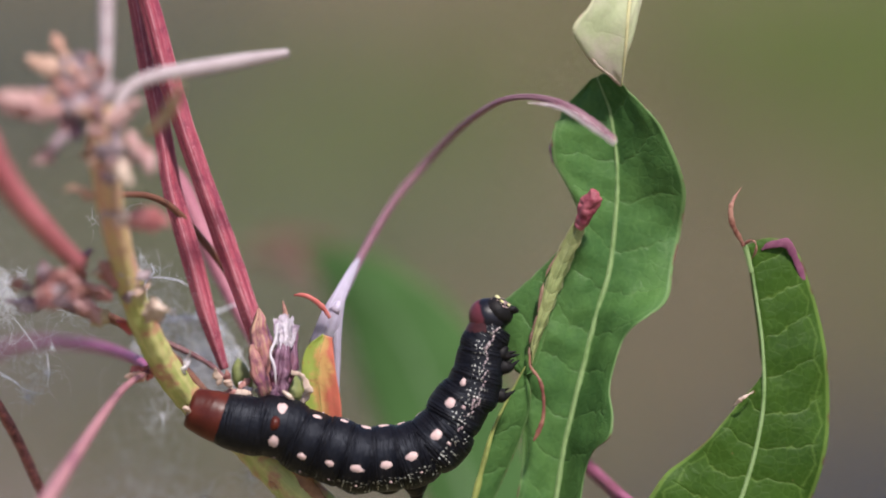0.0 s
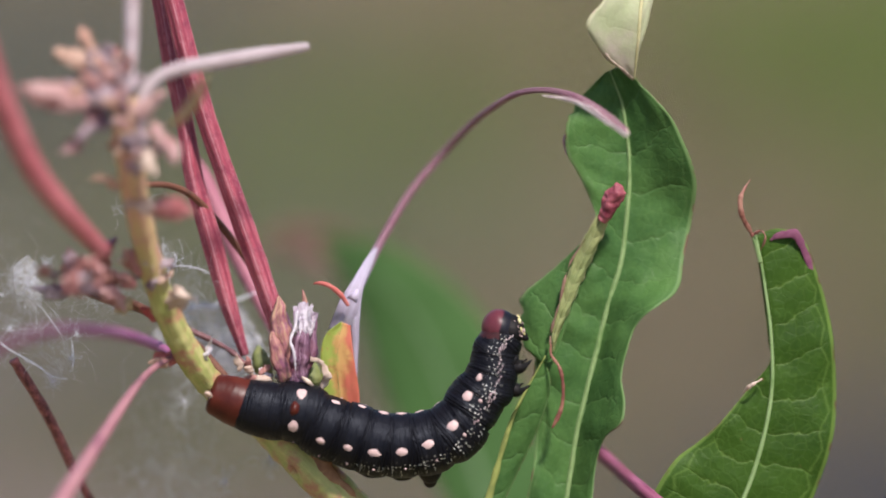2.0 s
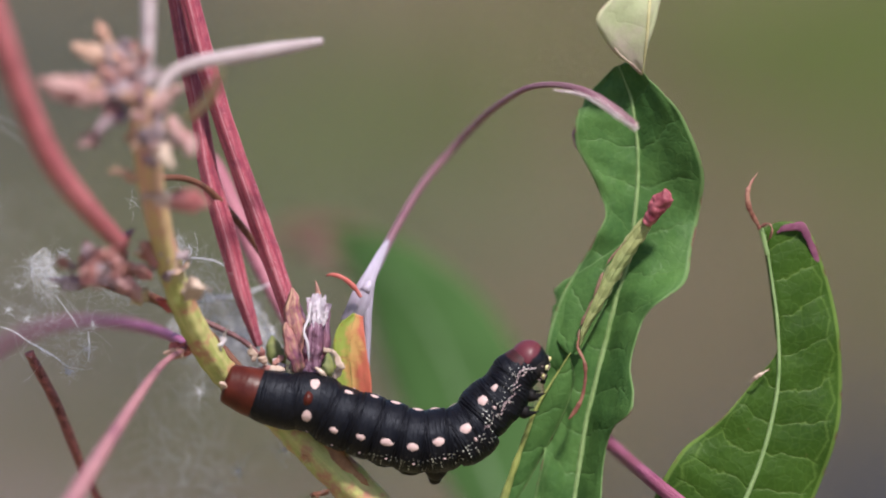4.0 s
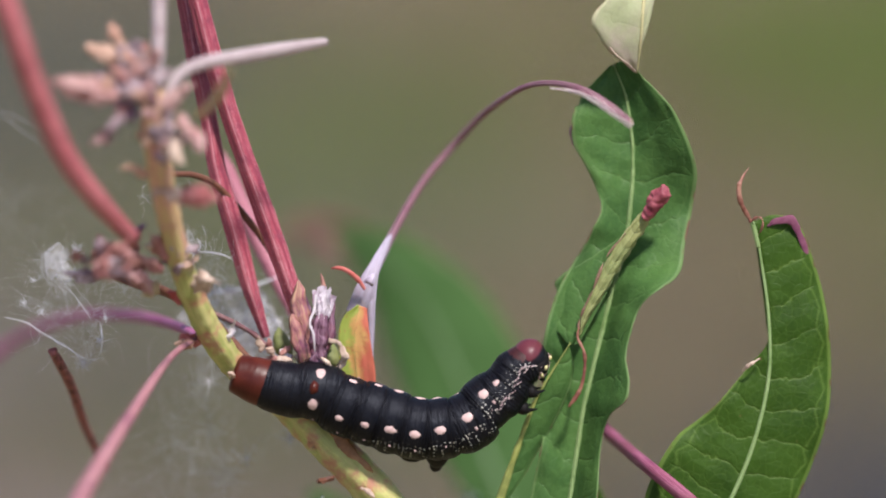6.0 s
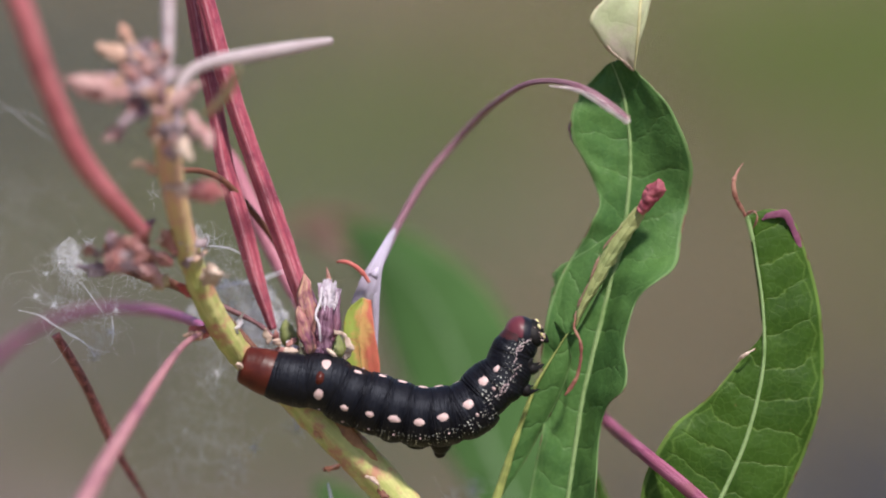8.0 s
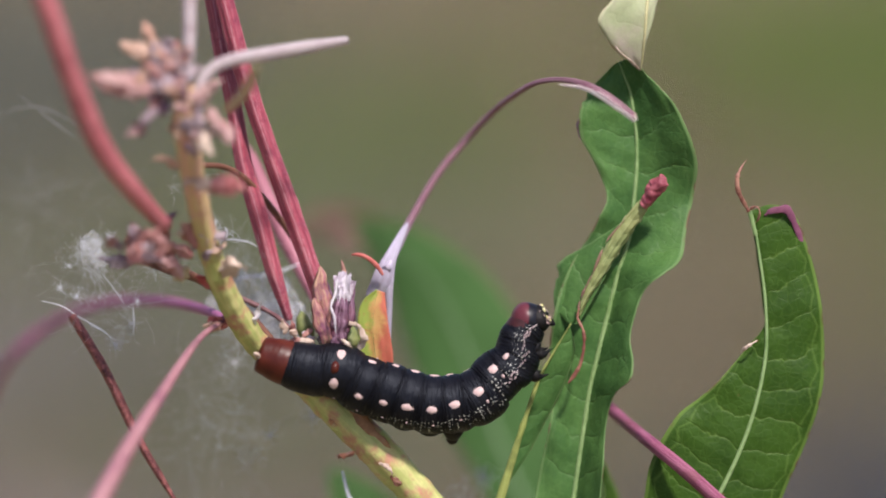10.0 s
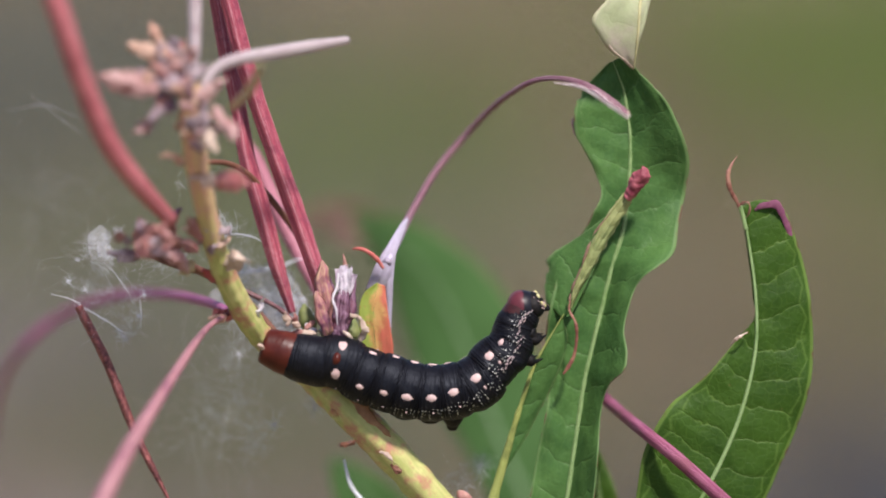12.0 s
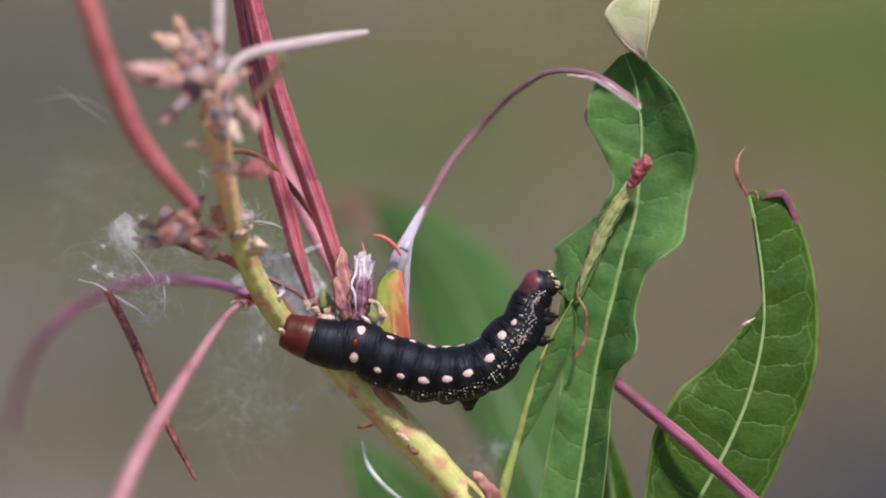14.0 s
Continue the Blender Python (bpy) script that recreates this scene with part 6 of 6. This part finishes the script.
caterpillar = thing("caterpillar", "black caterpillar with pale pink spots and rust-red tail, feeding", "caterpillar")
segments = {}
for i, key in enumerate(ORDER):
    r1 = SEGMENT_RADIUS[key]
    r0 = SEGMENT_RADIUS[ORDER[i - 1]] if i else r1 * 0.62
    r2 = SEGMENT_RADIUS[ORDER[i + 1]] if i + 1 < len(ORDER) else SEGMENT_RADIUS["head"]
    length = SEGMENT_LENGTH[key]
    skin = RUST if key == "A10" else SKIN_REAR if key in ("A9", "A8") else SKIN_SPARSE if key in ("A7", "A6") else SKIN_FRONT if key in ("T1", "T2", "T3", "A1") else SKIN
    ob = part("tail_segment" if key == "A10" else "body_segment", ring_mesh(length, r0, r1, r2, blunt=key == "A10", folds=3 if key == "A10" else 13, depth=0.012 if key in ("A10", "A9", "A8") else 0.06 if key[0] == "T" else 0.12), skin, caterpillar,
              "rust-red tail shield" if key == "A10" else "")
    segments[key] = ob
    spread = 34 if key == "A8" else 42 if key == "A7" else 45
    if key not in ("A10", "A9", "T2", "T1"):
        big = (0.0011, 0.0015) if key == "A8" else (0.0013, 0.0009) if key in ("A3", "A4", "A5") else (0.0010, 0.0007) if key in ("A6", "A7") else (0.0012, 0.0011) if key != "T3" else (0.0008, 0.0007)
        for sign in (-1, 1):
            part("pale_spot", patch_mesh(r1, 0.0, sign * spread, big[0] * 0.92, big[1] * 0.92, lift=0.00009, seed=i + sign), SPOT, ob, "pale pink spot")
    if key[0] == "T":
        for sign in (-1, 1):
            leg = tube_mesh([(-0.0004, sign * 0.0014, -r1 * 0.6), (-0.0003, sign * 0.0020, -r1 + 0.0002), (-0.0001, sign * 0.0021, -r1 - 0.0004), (0.0004, sign * 0.0019, -r1 - 0.0010), (0.0012, sign * 0.0016, -r1 - 0.0019)], [0.0016, 0.0013, 0.0008, 0.00050, 0.00030, 0.00008], sides=12, rings=30, rough=0.10, seed=i)
            part("leg", leg, SKIN_PLAIN, ob, "short hooked black leg")
    if key in ("T1", "T2", "T3", "A1"):
        for sign in (-1, 1):
            for q in range(11):
                part("side_stripe", patch_mesh(r1 * 0.985, -0.0031 + 0.00062 * q, sign * (86 + 3 * math.sin(q * 1.3) + random.uniform(-2.5, 2.5)), random.uniform(0.00022, 0.00052), random.uniform(0.00008, 0.00026), lift=0.00010, seed=i * 5 + q), STRIPE, ob, "broken pinkish side stripe")
    if key[0] == "A" and key not in ("A10", "A9"):
        for sign in (-1, 1):
            part("spiracle", patch_mesh(r1, 0.0006, sign * (72 if key in ("A1", "A2") else 78), 0.0003, 0.00045 if key in ("A1", "A2") else 0.0002, seed=i), SPOT, ob, "small pale breathing hole")
    if key == "T1":
        part("neck_shield", patch_mesh(r1, 0.0008, 0, 0.0021, 0.0040, lift=0.0001, seed=3), DARK_MAROON, ob, "maroon neck shield")
    if key in ("A3", "A4", "A5", "A6", "A10"):
        for sign in (-1, 1):
            if key == "A3":
                leg = tube_mesh([(-0.0010, sign * 0.0020, -r1 * 0.55), (-0.0014, sign * 0.0026, -r1 * 0.9), (-0.0017, sign * 0.0027, -r1 - 0.0009), (-0.0016, sign * 0.0024, -r1 - 0.0019)], [0.0027, 0.0022, 0.0013, 0.0011, 0.0004], sides=16, rings=24, rough=0.07, seed=i)
            elif key == "A10":
                leg = tube_mesh([(0.0006, sign * 0.0020, -r1 * 0.5), (0.0006, sign * 0.0022, -r1 * 0.8), (0.0004, sign * 0.0020, -r1 * 0.98)], [0.0018, 0.0016, 0.0010], sides=14, rings=18, rough=0.06, seed=i)
            else:
                leg = tube_mesh([(0.0, sign * 0.0016, -r1 * 0.45), (0.0, sign * 0.0019, -r1 * 0.68), (-0.0002, sign * 0.0020, -r1 * (0.72 if key == "A6" else 0.80)), (-0.0002, sign * 0.0020, -r1 * (0.76 if key == "A6" else 0.86))], [0.0023, 0.0024, 0.0024, 0.0020], sides=16, rings=22, rough=0.05, seed=i)
            part("proleg", leg, SKIN_PLAIN if key != "A10" else RUST, ob, "stubby clasping leg")
    if key == "A8":
        part("horn", patch_mesh(r1, -0.0006, 0, 0.0010, 0.0015, lift=0.0004, seed=8), RUST, ob, "short red tail horn")

rh = SEGMENT_RADIUS["head"]
bm = bmesh.new()
bmesh.ops.create_uvsphere(bm, u_segments=36, v_segments=24, radius=1.0)
for v in bm.verts:
    x, y, z = v.co
    v.co = Vector((x * rh * 0.98, y * rh * (1.04 - 0.12 * max(0, x)), z * rh * 1.0 - 0.0004 * max(0, x)))
    v.co.z *= 1 - 0.02 * math.exp(-(y * 6) ** 2)
head = part("head", bm, HEAD, caterpillar, "rounded maroon head capsule")
segments["head"] = head
bm = bmesh.new()
bmesh.ops.create_uvsphere(bm, u_segments=28, v_segments=18, radius=1.0)
for v in bm.verts:
    v.co = Vector((v.co.x * rh * 0.70 + rh * 0.50, v.co.y * rh * 0.98, v.co.z * rh * 0.80 - rh * 0.22))
part("face", bm, SKIN_PLAIN, head, "black face with cream marks")
for sign in (-1, 1):
    for q in range(22):
        b, e = random.uniform(-0.8, 0.75), random.uniform(0.1, 1.0)
        big = q < 3
        if big:
            b, e = ((0.55, 0.50), (0.05, 0.75), (-0.35, 0.40))[q]
        bm = bmesh.new()
        bmesh.ops.create_icosphere(bm, subdivisions=2 if big else 1, radius=rh * ((0.15, 0.11, 0.10)[q] if big else random.uniform(0.035, 0.075)))
        at = Vector((rh * (0.50 + 0.70 * math.cos(b) * math.cos(e)), sign * rh * 0.98 * math.cos(b) * math.sin(e), rh * (-0.22 + 0.80 * math.sin(b))))
        for v in bm.verts:
            v.co = Vector((v.co.x * 0.6, v.co.y * (1 + 0.3 * noise.noise(v.co * 900)), v.co.z * 1.1)) + at
        part("face_mark", bm, CREAM if big else SPOT, head, "cream face mark")
    part("mouthpart", tube_mesh([(rh * 0.9, sign * rh * 0.25, -rh * 0.55), (rh * 1.15, sign * rh * 0.25, -rh * 0.80), (rh * 1.25, sign * rh * 0.12, -rh * 0.92)], [rh * 0.22, rh * 0.16, rh * 0.03], sides=8, rings=10), SKIN_PLAIN, head)

cam.data.dof.focus_object = segments["A4"]


def motions():
    walk(rib, [(t, pose(*RIB_FOOT, 0, turn, 0)) for t, turn in RIB_ROWS])
    walk(eaten, [(t, pose(x, PIVOT[1], z, 0, turn, 0)) for t, x, z, turn in FOLD_ROWS])
    walk(valve, [(t, valve_pose(x, z, turn, tilt)) for t, x, z, turn, tilt in VALVE_ROWS])
    for key, ob in segments.items():
        walk(ob, [(t, segment_pose(x, z, deg, roll[0] if roll else SEGMENT_ROLL[key], SEGMENT_SAG.get(key, 0.0))) for t, x, z, deg, *roll in SEGMENT_ROWS[key]])


motions()
